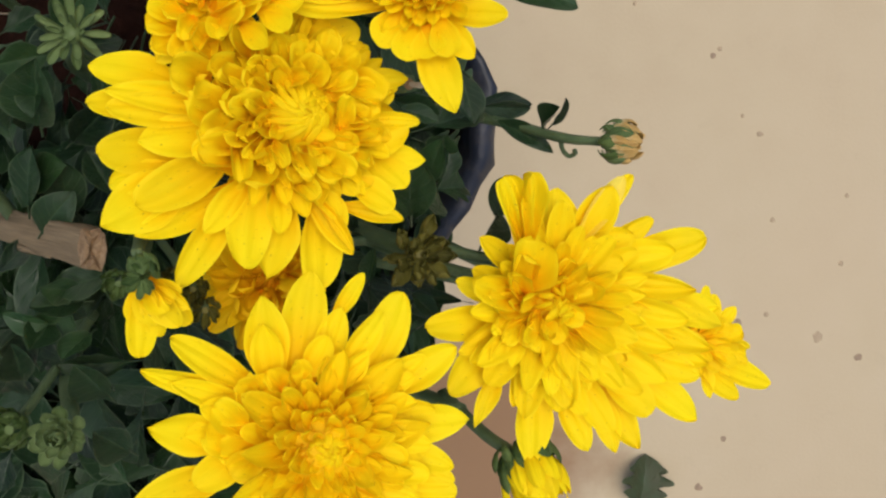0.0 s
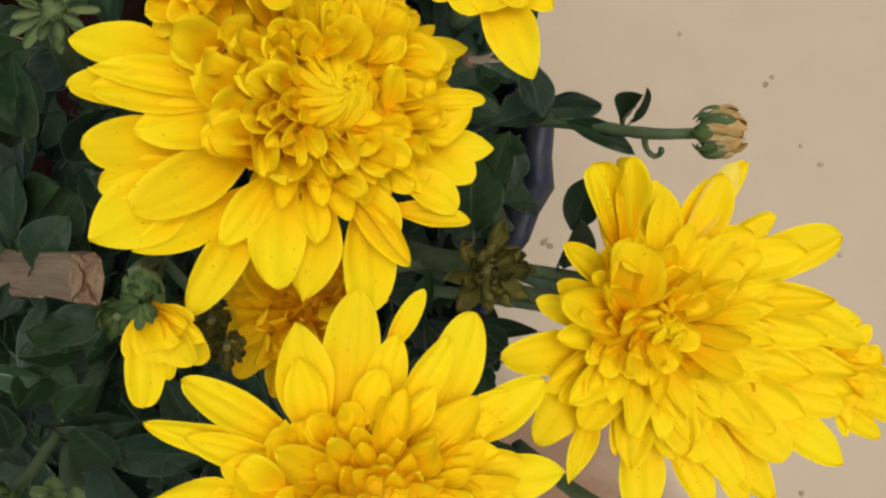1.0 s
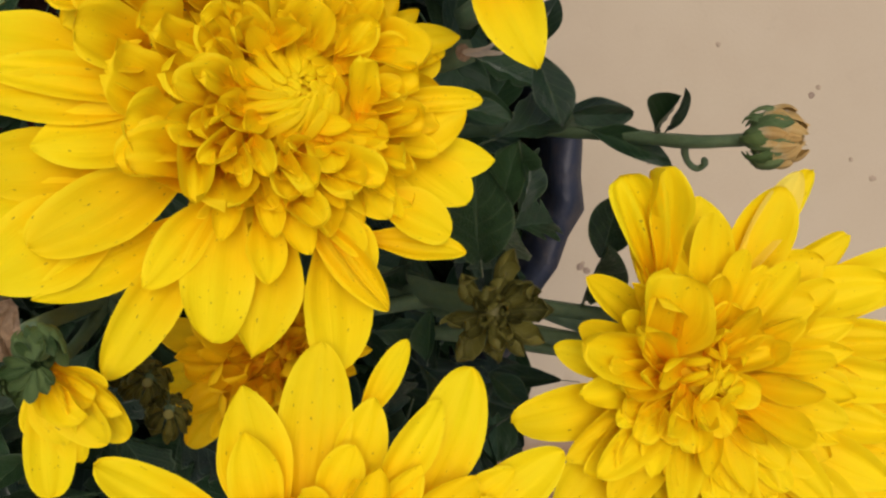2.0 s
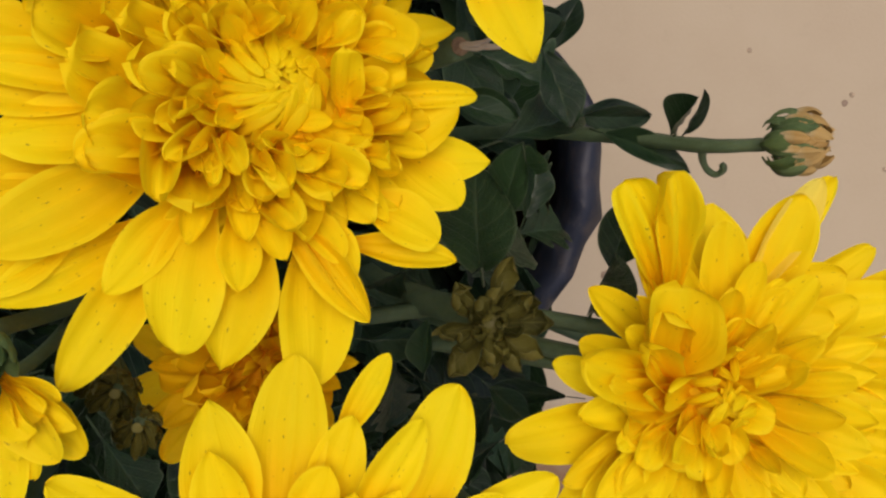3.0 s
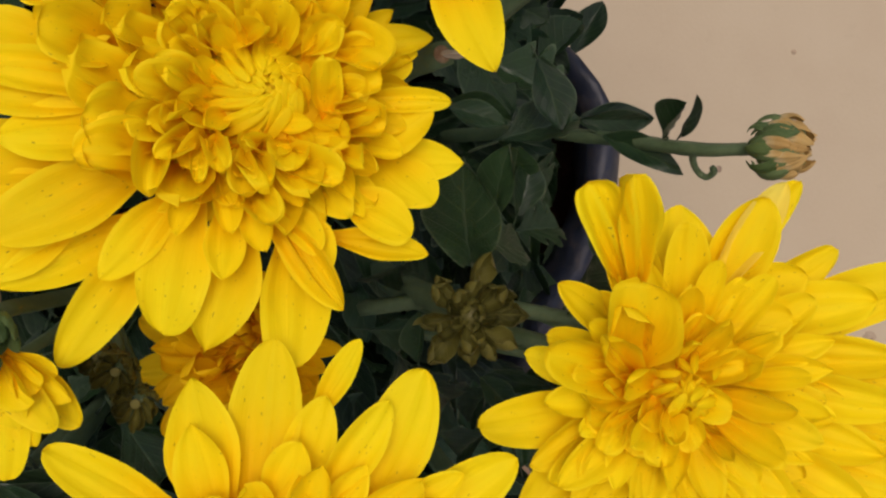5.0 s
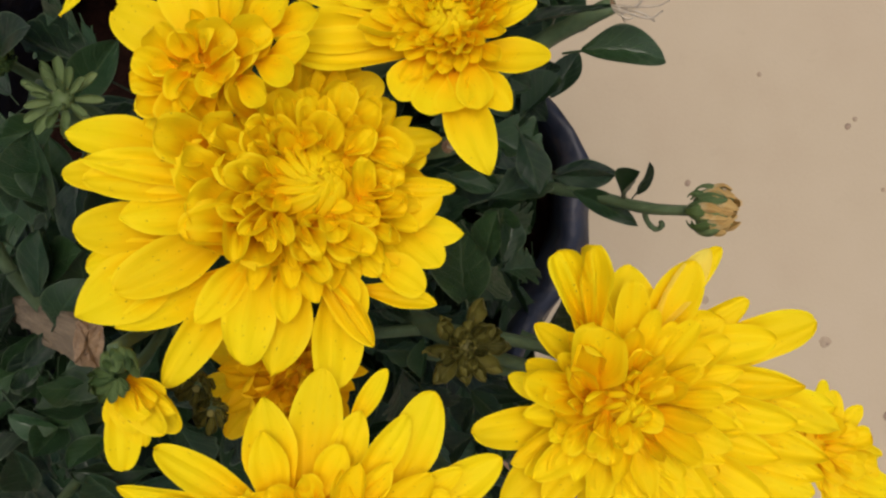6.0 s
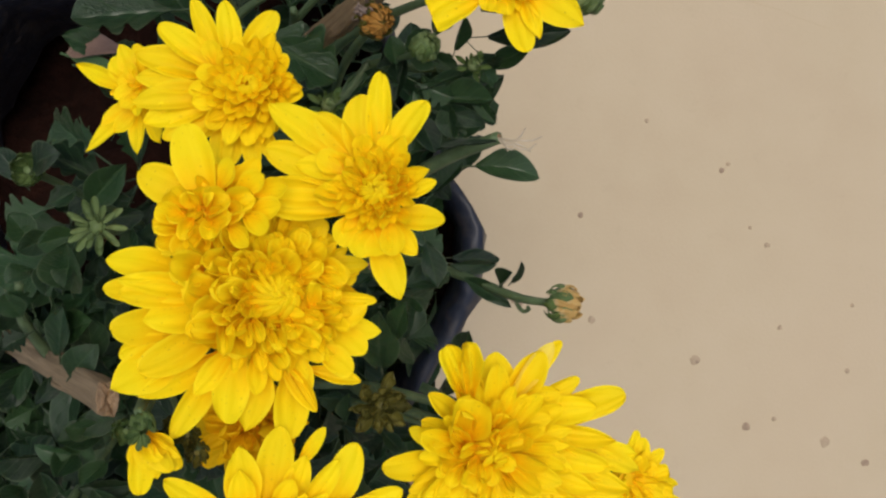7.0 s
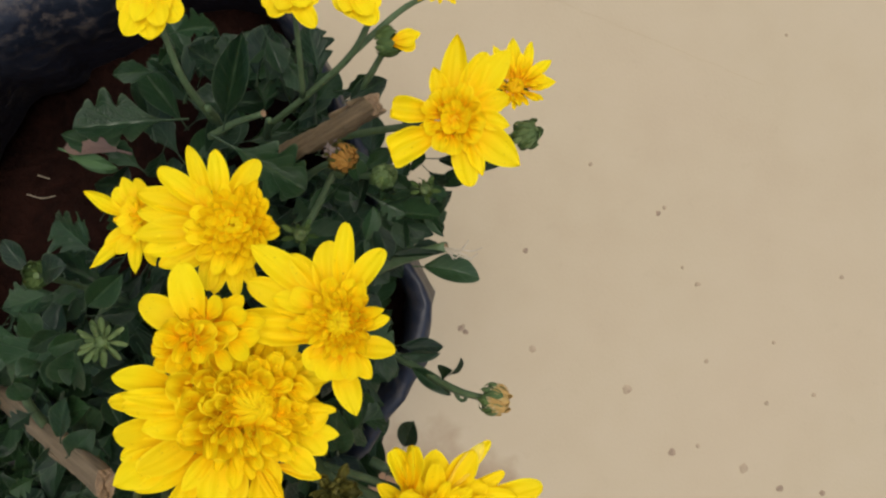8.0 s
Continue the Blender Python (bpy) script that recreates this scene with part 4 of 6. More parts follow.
pg = plant_stem("chrysanthemum with two yellow blooms close together", (-0.055, 0.050, 0.315), (-0.014, 0.047, 0.526), (-0.01, 0.004, 0), 0.0016)
bloom_g = (flower(pg, (-0.0090, 0.0466, 0.5355), (0.05, 0.05, 1), 0.02, (), SPARSE, 23, label="medium yellow bloom with upright back petals"), (-0.0087, 0.0469, 0.542), (0.05, 0.05, 1))
lay(bloom_g, "outer", -6, -5, ((120, 24.9, 21.1, -13, 5.1), (105, 21.2, 18.7, -11, 5.8), (80, 19.4, 18.3, -12, 6.5), (150, 25.7, 21.6, 1, 6.8), (162, 27.5, 23.3, 1, 7.6), (-177, 26.5, 22.9, -3, 7.7), (-158, 25.2, 21.4, 1, 7.2), (-137, 19.3, 13.6, 3, 6.4), (-115, 19.2, 13.9, 11, 6.2), (-103, 19.3, 13.7, 9, 5.4), (-90, 19.3, 14.5, 2, 4.7), (-73, 18.0, 13.5, 3, 4.7), (-52, 11.1, 8.0, 4, 4.2), (172, 26.3, 21.8, -2, 6.1), (-146, 23.0, 18.8, -2, 6.7),))
lay(bloom_g, "second", -4, -1, ((164, 12.5, 6.5, 11, 4.2), (-178, 13.7, 8.1, 5, 4.2), (-158, 13.3, 7.9, 3, 4.5), (-133, 13.4, 8.0, 6, 4.4), (-104, 13.9, 8.7, 8, 4.4), (-85, 13.4, 8.7, 5, 4.4), (-67, 12.4, 8.3, -2, 4.4), (134, 13.9, 6.9, -21, 4.5), (-44, 9.0, 7.6, 7, 3.7),))
branch(pg, ((-0.048, 0.048, 0.44), (-0.044, 0.048, 0.49), (-0.041, 0.048, 0.517)))
bloom_p = (flower(pg, (-0.0354, 0.0480, 0.5262), (-0.35, 0.1, 1), 0.012, (), SPARSE, 29, label="yellow bloom turned aside"), (-0.0364, 0.0483, 0.529), (-0.35, 0.1, 1))
lay(bloom_p, "outer", -3, -1, ((162, 20.3, 19.4, -6, 4.5), (130, 12.9, 10.4, -4, 5.2), (150, 12.5, 8.4, -8, 5.2), (-140, 14.3, 11.1, 3, 5.4), (-132, 21.4, 19.9, -1, 4.9), (-89, 16.0, 14.8, 12, 5.0), (95, 10.4, 9.1, -7, 5.1), (-121, 13.1, 8.9, -2, 4.6), (-67, 15.0, 13.9, 5, 4.9),))
lay(bloom_p, "second", -1, 1.5, ((163, 6.1, 4.9, 3, 3.5), (-160, 6.7, 5.9, 1, 3.7), (-123, 6.9, 5.9, -2, 3.7), (-88, 8.0, 7.5, 3, 3.7), (121, 5.5, 4.5, -5, 3.5),))
lay(bloom_p, "hood", 0, 2.5, ((122, 0.6, 0.6, 1, 2.5), (-91, 1.7, 1.5, -1, 2.5), (-62, 3.4, 2.9, -1, 2.5), (42, 2.2, 1.7, 8, 2.5), (-17, 4.8, 4.0, 0, 2.5), (-37, 5.0, 4.4, 1, 2.5), (11, 3.9, 3.3, -2, 2.5),))
rings(bloom_g, (("strap", 14, 11.4, 6.5, -5.0, -1.6, 4.2), ("spoon", 14, 9.6, 5.2, -3.8, 0.2, 3.8), ("spoon", 13, 7.8, 4.6, -2.6, 1.4, 3.5), ("hood", 11, 6.0, 4.0, -1.6, 2.2, 3.3), ("hood", 8, 4.2, 3.2, -0.6, 2.7, 2.8)), 11)
pinwheel(bloom_g, ((10, 3.4, 1.2, 0.0, 2.6, 1.5), (6, 2.0, 0.5, 1.2, 2.8, 1.1)), 30)
pj = plant_stem("chrysanthemum with a crowded yellow bloom pressed against another", (-0.060, 0.030, 0.315), (-0.017, 0.021, 0.537), (-0.006, 0.004, 0))
bloom_j = (flower(pj, (-0.0129, 0.0195, 0.5500), (-0.1, 0.0, 1), 0.015, (), SPARSE, 31, label="crowded yellow bloom with curled petals"), (-0.0135, 0.0195, 0.556), (-0.1, 0.0, 1))
lay(bloom_j, "outer", -4, -1, ((162, 18.0, 17.0, -1, 8.6), (116, 18.3, 20.4, -4, 9.4), (-140, 15.2, 11.8, -7, 5.1), (-112, 14.3, 10.7, -6, 4.4), (42, 14.0, 11.2, 1, 5.0),))
lay(bloom_j, "cup", -2, 3.5, ((157, 8.0, 4.5, -39, 5.7), (152, 4.8, 3.8, -45, 4.5), (22, 5.0, 7.1, 10, 5.8), (-26, 5.7, 6.6, 33, 5.0), (-174, 11.0, 5.2, -29, 4.7), (-156, 12.6, 4.3, -24, 4.3), (-140, 13.5, 4.0, -18, 4.3), (-120, 12.5, 5.3, 6, 4.7), (-103, 10.2, 4.9, 12, 4.2), (-154, 8.4, 2.5, 34, 4.3), (-84, 7.7, 4.5, -8, 4.6), (-11, 8.1, 6.3, 23, 5.0), (10, 10.1, 8.9, 11, 5.5), (-122, 9.1, 4.8, 25, 3.6), (84, 3.5, 4.6, -38, 4.4),))
lay(bloom_j, "second", -2, 2.8, ((-4, 15.5, 9.0, 6, 5.4), (14, 17.5, 10.0, -4, 5.0), (31, 13.5, 8.5, 5, 5.2), (-22, 14.0, 8.5, -8, 4.8), (-42, 12.5, 8.0, 6, 4.6), (56, 10.5, 7.5, -6, 5.0), (4, 10.5, 7.0, 8, 4.6)))
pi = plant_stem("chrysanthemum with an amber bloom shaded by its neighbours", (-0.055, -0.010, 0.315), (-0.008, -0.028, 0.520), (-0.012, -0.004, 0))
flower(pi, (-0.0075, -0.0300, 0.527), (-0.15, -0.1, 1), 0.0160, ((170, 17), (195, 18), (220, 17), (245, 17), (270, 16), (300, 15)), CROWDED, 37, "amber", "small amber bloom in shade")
branch(pi, ((-0.042, -0.018, 0.45), (-0.034, -0.022, 0.52), (-0.0265, -0.0235, 0.560), (-0.0255, -0.0245, 0.563)), 0.0011)
E_AT = (-0.0250, -0.0255, 0.564)
eb = bud(pi, E_AT, (0.35, -0.75, 0.35), 0.0023, None, "green", "half-open drooping yellow bud", 0.1)
bloom_e = (eb, (-0.0245, -0.0296, 0.562), (.05, -.12, 1))
lay(bloom_e, "strap", -3, -3, ((-99, 12.8, 16.3, 6, 5.4), (-79, 9.0, 12.3, 5, 5.2), (-120, 7.0, 8.2, 13, 3.6), (-43, 9.3, 12.5, -3, 4.6),))
lay(bloom_e, "strap", -1, 0, ((-56, 8.1, 11.8, -2, 5.4), (-24, 7.6, 10.2, -8, 4.0), (-84, 6.4, 9.6, 7, 5.0), (-108, 4.6, 7.5, 11, 3.2), (-11, 5.4, 6.9, -15, 2.8),))
lay(bloom_e, "cup", 0, 2, ((-42, 4.8, 6.1, -9, 3.7), (-73, 3.1, 4.7, 1, 3.3), (-16, 4.8, 5.2, -18, 3.0),))

for k, az in enumerate((-30, -62, -95, -128, -160, 150, 60, 105)):
    part("bract", BRACTS["green"][k % 5], eb, petal_pose((-0.0246, -0.0272, 0.5655), frame_of((0.05, -0.12, 1)), az, 12 + 9 * math.sin(3 * k), 0.0004, 0.0004 * (k % 3), 0.0033, 20 * math.sin(5 * k), 1.1))

for at, r in (((-0.0205, -0.0315, 0.5430), 0.0022), ((-0.0185, -0.0355, 0.5420), 0.0022), ((-0.0328, -0.0300, 0.5480), 0.0022), ((-0.0240, -0.0300, 0.5400), 0.0021)):
    branch(pi, ((-0.034, -0.022, 0.515), (0.5 * at[0] - 0.015, 0.5 * at[1] - 0.012, at[2] - 0.012), (at[0], at[1], at[2] - 0.002)), 0.0008)
    bud(pi, at, (0.2, -0.3, 1), r, None, "brown" if at[0] > -0.03 else "green", "closed olive bud", 0.5, 7)

pm = plant_stem("chrysanthemum with a wide-open yellow bloom above the floor", (-0.025, 0.070, 0.315), (0.050, 0.082, 0.497), (-0.015, 0.0, 0.02), 0.0014)
bloom_m = (flower(pm, (0.0504, 0.0825, 0.5030), (-0.1, -0.05, 1), 0.016, (), SPARSE, 41, label="wide-open yellow bloom with blunt folded petals"), (0.0501, 0.0824, 0.506), (-0.1, -0.05, 1))
lay(bloom_m, "outer", -3, -1, ((93, 25.3, 28.3, -3, 8.4), (60, 26.1, 26.3, 3, 9.3), (73, 21.9, 22.4, 0, 7.1), (27, 17.8, 14.5, -5, 7.7), (1, 16.7, 14.4, -6, 6.2), (-26, 24.0, 25.0, 0, 10.8), (-79, 20.9, 20.5, -3, 8.0), (-60, 19.3, 17.0, -6, 5.2), (118, 16.8, 16.1, -5, 6.2),))
lay(bloom_m, "folded", -2, 2, ((-150, 21.8, 17.7, -6, 10.6), (174, 19.0, 15.9, 1, 7.8),))
lay(bloom_m, "cup", -1, 2.5, ((154, 10.1, 5.1, -12, 5.8), (-161, 9.6, 4.3, -2, 5.8), (-114, 11.1, 6.5, 4, 5.8), (-91, 11.1, 6.3, 6, 5.4), (-35, 9.8, 6.1, 11, 5.8), (-3, 9.4, 6.3, 4, 5.4), (35, 9.0, 5.9, -9, 5.4), (98, 9.1, 5.9, -7, 5.8), (128, 10.1, 5.6, -9, 5.4), (70, 10.7, 7.3, 1, 5.4),))
lay(bloom_m, "hood", 0, 3, ((174, 4.2, 3.5, -8, 4.4), (-113, 5.4, 4.5, 6, 4.4), (-48, 5.6, 4.9, 2, 4.4), (10, 5.2, 4.2, -2, 4.4), (74, 5.4, 4.4, -4, 4.4), (128, 4.9, 3.6, -1, 4.1), (-67, 3.8, 3.6, 0, 3.7), (127, 2.8, 2.2, -15, 3.7), (47, 4.1, 3.3, -5, 3.7),))
branch(pm, ((0.035, 0.082, 0.478), (0.055, 0.092, 0.480), (0.068, 0.096, 0.485)))
flower(pm, (0.0695, 0.0955, 0.488), (0.15, 0.35, 1.0), 0.0135, ((40, 16), (68, 17), (95, 17), (125, 15), (15, 14)), BALL, 67, label="half-open yellow bloom")
branch(pm, ((0.045, 0.080, 0.478), (0.062, 0.078, 0.482), (0.072, 0.080, 0.488)))
bud(pm, (0.0735, 0.0800, 0.491), (0.5, 0.25, 0.8), 0.0046, BUD_TIGHT, "green", "round striped green bud")

pt = plant_stem("tall chrysanthemum side shoots with opening yellow flowers", (-0.050, 0.075, 0.315), (-0.030, 0.085, 0.47), (0.004, 0.0, 0), 0.0014)
branch(pt, ((-0.030, 0.082, 0.455), (-0.036, 0.092, 0.48), (-0.0405, 0.106, 0.497)), 0.0011)
bloom_s = (flower(pt, (-0.0423, 0.1129, 0.502), (0, 0.25, 1), 0.008, (), SPARSE, 43, label="small opening yellow flower"), (-0.0423, 0.1137, 0.505), (0, 0.25, 1))
lay(bloom_s, "strap", 0, -1.5, ((-126, 14.2, 18.5, 0, 9.8), (-88, 13.4, 17.0, -2, 10.0), (-33, 11.5, 14.0, -3, 8.4), (-162, 10.6, 13.1, 3, 8.2), (-1, 9.6, 11.7, -5, 7.5),))
lay(bloom_s, "strap", 1, 1.5, ((-107, 10.1, 13.0, -1, 7.1), (-62, 11.1, 14.0, -2, 7.4), (-35, 7.8, 9.8, -4, 6.5),))
pu = plant_stem("chrysanthemum branch reaching over the rim with yellow flowers", (-0.030, 0.080, 0.315), (-0.012, 0.084, 0.45), (0.0, 0.0, 0), 0.0014)
branch(pu, ((-0.014, 0.083, 0.435), (0.004, 0.094, 0.462), (0.017, 0.104, 0.480), (0.024, 0.116, 0.492)), 0.0010)
bloom_u = (flower(pu, (0.0177, 0.117, 0.502), (0, 0.25, 1), 0.008, (), SPARSE, 47, label="small opening yellow flower"), (0.0177, 0.1178, 0.505), (0, 0.25, 1))
lay(bloom_u, "strap", 0, -1.5, ((-54, 11.3, 15.1, 2, 7.9), (-143, 6.8, 7.9, 5, 7.4), (-78, 7.4, 9.6, 0, 8.0), (-28, 8.4, 10.3, -5, 7.0),))
lay(bloom_u, "strap", 1, 1.5, ((-105, 6.9, 8.6, 4, 6.6), (-59, 9.0, 11.5, -1, 6.6),))
branch(pu, ((0.000, 0.092, 0.458), (0.0, 0.104, 0.480), (-0.001, 0.116, 0.494)), 0.001)
bloom_t = (flower(pu, (-0.0014, 0.1165, 0.502), (0, 0.25, 1), 0.008, (), SPARSE, 53, label="small opening yellow flower"), (-0.0014, 0.1173, 0.505), (0, 0.25, 1))
lay(bloom_t, "strap", 0, -1.5, ((-136, 9.2, 12.0, 0, 7.7), (-52, 13.2, 16.2, -2, 6.4), (-66, 6.3, 7.5, -2, 8.3), (-158, 8.9, 10.9, 3, 7.1), (-21, 8.8, 10.1, -6, 7.1),))
lay(bloom_t, "strap", 1, 1.5, ((-108, 7.1, 9.1, -1, 7.0), (-45, 7.8, 9.4, -4, 6.4),))
branch(pu, ((0.012, 0.085, 0.445), (0.022, 0.096, 0.475), (0.0285, 0.1055, 0.493)), 0.001)
cup = bud(pu, (0.0285, 0.1055, 0.496), (0.95, 0.12, 0.3), 0.0040, None, "green", "green bud with yellow petals pushing out", 0.25)
lay((cup, (0.0310, 0.1062, 0.4985), (0, 0.1, 1)), "strap", -2, -1, ((-12, 6.5, 7.6, 8, 4.4), (14, 8.0, 8.8, 2, 4.0), (36, 5.6, 6.4, -6, 3.6)))
lay((cup, (0.0310, 0.1062, 0.4985), (0, 0.1, 1)), "strap", 0, 1, ((2, 6.0, 7.2, 6, 4.2), (24, 6.2, 7.0, 0, 3.6)))
branch(pu, ((0.017, 0.104, 0.480), (0.032, 0.118, 0.484), (0.043, 0.124, 0.488)), 0.0011)
flower(pu, (0.0440, 0.1255, 0.493), (0.1, 0.2, 1), 0.0100, (), FEW, 59, label="small yellow flower")

# flower buds on thin stems
pd = plant_stem("chrysanthemum stem with a green bud opening brownish cream", (-0.010, 0.020, 0.315), (0.036, 0.006, 0.462), (-0.012, 0.0, 0.01), 0.0016)
branch(pd, ((0.034, 0.006, 0.458), (0.046, 0.002, 0.476), (0.0560, -0.0015, 0.490), (0.0640, -0.0025, 0.497)), 0.0011)
bud(pd, (0.0672, -0.0025, 0.4985), (0.8, -0.1, 0.55), 0.0048, BUD_CREAM, "green", "green bud with withered cream petals")
branch(pd, ((0.0556, -0.0012, 0.4895), (0.0560, -0.0030, 0.486), (0.0570, -0.0046, 0.484), (0.0584, -0.0056, 0.484), (0.0594, -0.0050, 0.485), (0.0592, -0.0042, 0.486)), 0.0006, STEM, "tendril", "curled dry leaf stalk")
pe = plant_stem("chrysanthemum stem ending in a faded olive seed head", (-0.015, -0.010, 0.315), (0.0205, -0.0255, 0.522), (-0.01, 0, 0))
SEED = (0.0213, -0.0262, 0.5265)
sh = part("seed_head", dome("seed_head", 0.0022, 0.0012, BRACT_BROWN), pe, Matrix.Translation(SEED), "faded olive-brown flower head without petals")
for ring, (el, ln, c) in enumerate(((-4, 7.6, 8), (20, 6.8, 8), (42, 5.4, 6), (64, 3.8, 4))):
    for i in range(c):
        part("bract", CURLED[(i * 3 + ring) % 5], sh, petal_pose(SEED, frame_of((0.08, 0.0, 1)), 360 * (i + 0.5 * ring) / c + 14 * math.sin(5 * i + ring), el + 12 * math.sin(3 * i), 0.0009, 0.0003 * ring, ln / 1000 * (1 + 0.15 * math.sin(4 * i + 2 * ring)), 35 * math.sin(7 * i), 1.0))
pf = plant_stem("chrysanthemum shoot with green clustered buds", (-0.075, 0.020, 0.315), (-0.042, 0.013, 0.540), (-0.008, 0, 0))
star = part("bud_rosette", dome("bud_rosette", 0.0020, 0.0016, BRACT), pf, Matrix.Translation((-0.0410, 0.0145, 0.5450)), "star-shaped cluster of pale green buds")
for ring, (el, ln, c) in enumerate(((2, 5.8, 9), (24, 5.0, 8), (48, 4.0, 6), (74, 3.0, 3))):
    for i in range(c):
        part("bract", CLUBS[(i + ring) % 4], star, petal_pose((-0.0410, 0.0145, 0.5450), frame_of((0.05, 0, 1)), 360 * (i + 0.5 * ring) / c + 9 * math.sin(4 * i + ring), el + 7 * math.sin(5 * i), 0.0012, 0.0003 * ring, ln / 1000, 0, 1.0))
pk = plant_stem("low chrysanthemum shoot with a pale green opening bud", (-0.080, -0.020, 0.315), (-0.049, -0.061, 0.522), (-0.008, -0.006, 0))
rosette = part("bud_rosette", dome("bud_rosette", 0.0016, 0.0010, BRACT_PALE), pk, Matrix.Translation((-0.0490, -0.0618, 0.5290)), "pale green bud opening like a rosette")
for ring, (el, ln, c) in enumerate(((6, 6.4, 9), (26, 5.6, 8), (46, 4.6, 7), (64, 3.6, 5), (80, 2.8, 3))):
    for i in range(c):
        part("bract", BRACTS["pale"][(2 * i + ring) % 5], rosette, petal_pose((-0.0490, -0.0618, 0.5290), frame_of((0.0, 0.05, 1)), 360 * (i + 0.5 * ring) / c + 9 * math.sin(4 * i + ring), el + 7 * math.sin(5 * i), 0.0010, 0.0003 * ring, ln / 1000, 14 * math.sin(3 * i), 1.15))
bud(pk, (-0.0640, -0.0640, 0.5150), (-0.2, 0.05, 1), 0.0038, None, "green", "small green bud", 0.25)
branch(pk, ((-0.058, -0.045, 0.47), (-0.063, -0.060, 0.50), (-0.0640, -0.0640, 0.513)), 0.001)
bud(pf, (-0.0700, 0.0290, 0.5100), (0.0, 0.05, 1), 0.0034, None, "green", "small green bud cluster", 0.4)
branch(pf, ((-0.060, 0.017, 0.44), (-0.067, 0.025, 0.48), (-0.0700, 0.0290, 0.508)), 0.001)
pl = plant_stem("chrysanthemum stem with a dried brown flower head", (-0.010, 0.060, 0.315), (0.0160, 0.0685, 0.502), (-0.006, 0, 0), 0.0012)
husk = bud(pl, (0.0171, 0.0688, 0.5090), (0.5, -0.3, 0.8), 0.0046, BUD_DRY, "brown", "dried brown flower head")
for k in range(15):
    part("bract", SHRIVELLED[k % 5], husk, petal_pose((0.0150, 0.0700, 0.5105), frame_of((-0.45, 0.25, 1)), 24 * k + 9 * math.sin(5 * k), 18 + 38 * (k % 3), 0.0010, 0.0004 * (k % 3), 0.0042 + 0.0008 * math.sin(3 * k), 30 * math.sin(7 * k)), "shrivelled dark bract")
branch(pl, ((0.012, 0.066, 0.46), (0.0230, 0.0650, 0.478), (0.0298, 0.0643, 0.4955)), 0.001)
bud(pl, (0.0298, 0.0643, 0.4990), (0.35, 0.2, 1), 0.0040, BUD_TIGHT, "green", "round pale green bud with striped bracts")
for at, r in (((0.0427, 0.0614, 0.4890), 0.0042), ((0.0073, 0.0452, 0.5240), 0.0044)):
    branch(pl, ((0.012, 0.066, 0.46), Vector((0.012, 0.066, 0.46)).lerp(Vector(at), 0.6) - Vector((0, 0, 0.008)), Vector(at) - Vector((0, 0, 0.003))), 0.001)
    knob = part("bud", dome("bud", 0.42 * r, 0.5 * r, BRACT_PALE), pl, Matrix.Translation(at), "closed pale green bud")
    for ring, (el, ln, c, mats) in enumerate(((-8, 1.25, 5, BRACTS["green"]), (30, 0.95, 8, BRACTS["green"]), (54, 0.9, 7, BRACTS["pale"]), (74, 0.75, 5, BRACTS["pale"]))):
        for i in range(c):
            part("bract", mats[(2 * i + ring) % 5], knob, petal_pose(at, frame_of((0.25, 0.25, 1)), 360 * (i + 0.5 * ring) / c + 12 * math.sin(4 * i + ring), el + 9 * math.sin(5 * i), 0.15 * r, (0.12 * ring - 0.3) * r, ln * r, 20 * math.sin(3 * i), 0.8))
pq = plant_stem("chrysanthemum shoot with a small yellow bud near the floor side", (-0.015, -0.035, 0.315), (0.032, -0.064, 0.500), (-0.01, -0.006, 0))
branch(pq, ((0.028, -0.062, 0.488), (0.036, -0.066, 0.512), (0.0425, -0.0685, 0.522)), 0.0012)
bud(pq, (0.0440, -0.0695, 0.5255), (0.3, -0.7, 0.6), 0.0062, BUD_YELLOW, "green", "green bud showing yellow petals", 0.1)
# second bloom behind the leaning one
branch(pc, ((0.030, -0.028, 0.475), (0.062, -0.042, 0.480), (0.081, -0.045, 0.490)), 0.0015)
bloom_n = (flower(pc, (0.0836, -0.0469, 0.5023), (0.45, -0.05, 1), 0.013, (), SPARSE, 61, label="yellow bloom half hidden behind a larger one"), (0.0848, -0.047, 0.505), (0.45, -0.05, 1))
lay(bloom_n, "outer", -3, -1.5, ((-29, 26.3, 25.8, 6, 6.3), (-52, 19.8, 17.7, 9, 6.1), (-10, 16.6, 14.6, -2, 4.2), (31, 13.0, 10.3, 11, 4.1), (54, 11.6, 10.2, 12, 5.2), (81, 12.3, 11.2, 3, 5.2), (-67, 14.7, 10.8, -4, 4.3),))
lay(bloom_n, "cup", -1.5, 1.5, ((-27, 10.1, 7.4, 6, 5.3), (9, 11.3, 8.6, 4, 4.5), (-18, 13.9, 10.9, 2, 4.6), (30, 8.0, 5.6, 1, 4.5), (70, 6.6, 5.4, 2, 4.4), (-54, 8.5, 5.7, 2, 4.8), (-12, 7.4, 6.0, 3, 4.8),))
branch(pc, ((0.0005, -0.0260, 0.490), (0.018, -0.0250, 0.502), (0.0460, -0.0300, 0.514)), 0.0011)
branch(pc, ((0.010, -0.0300, 0.492), (0.024, -0.0320, 0.502), (0.0460, -0.0360, 0.513)), 0.0010)
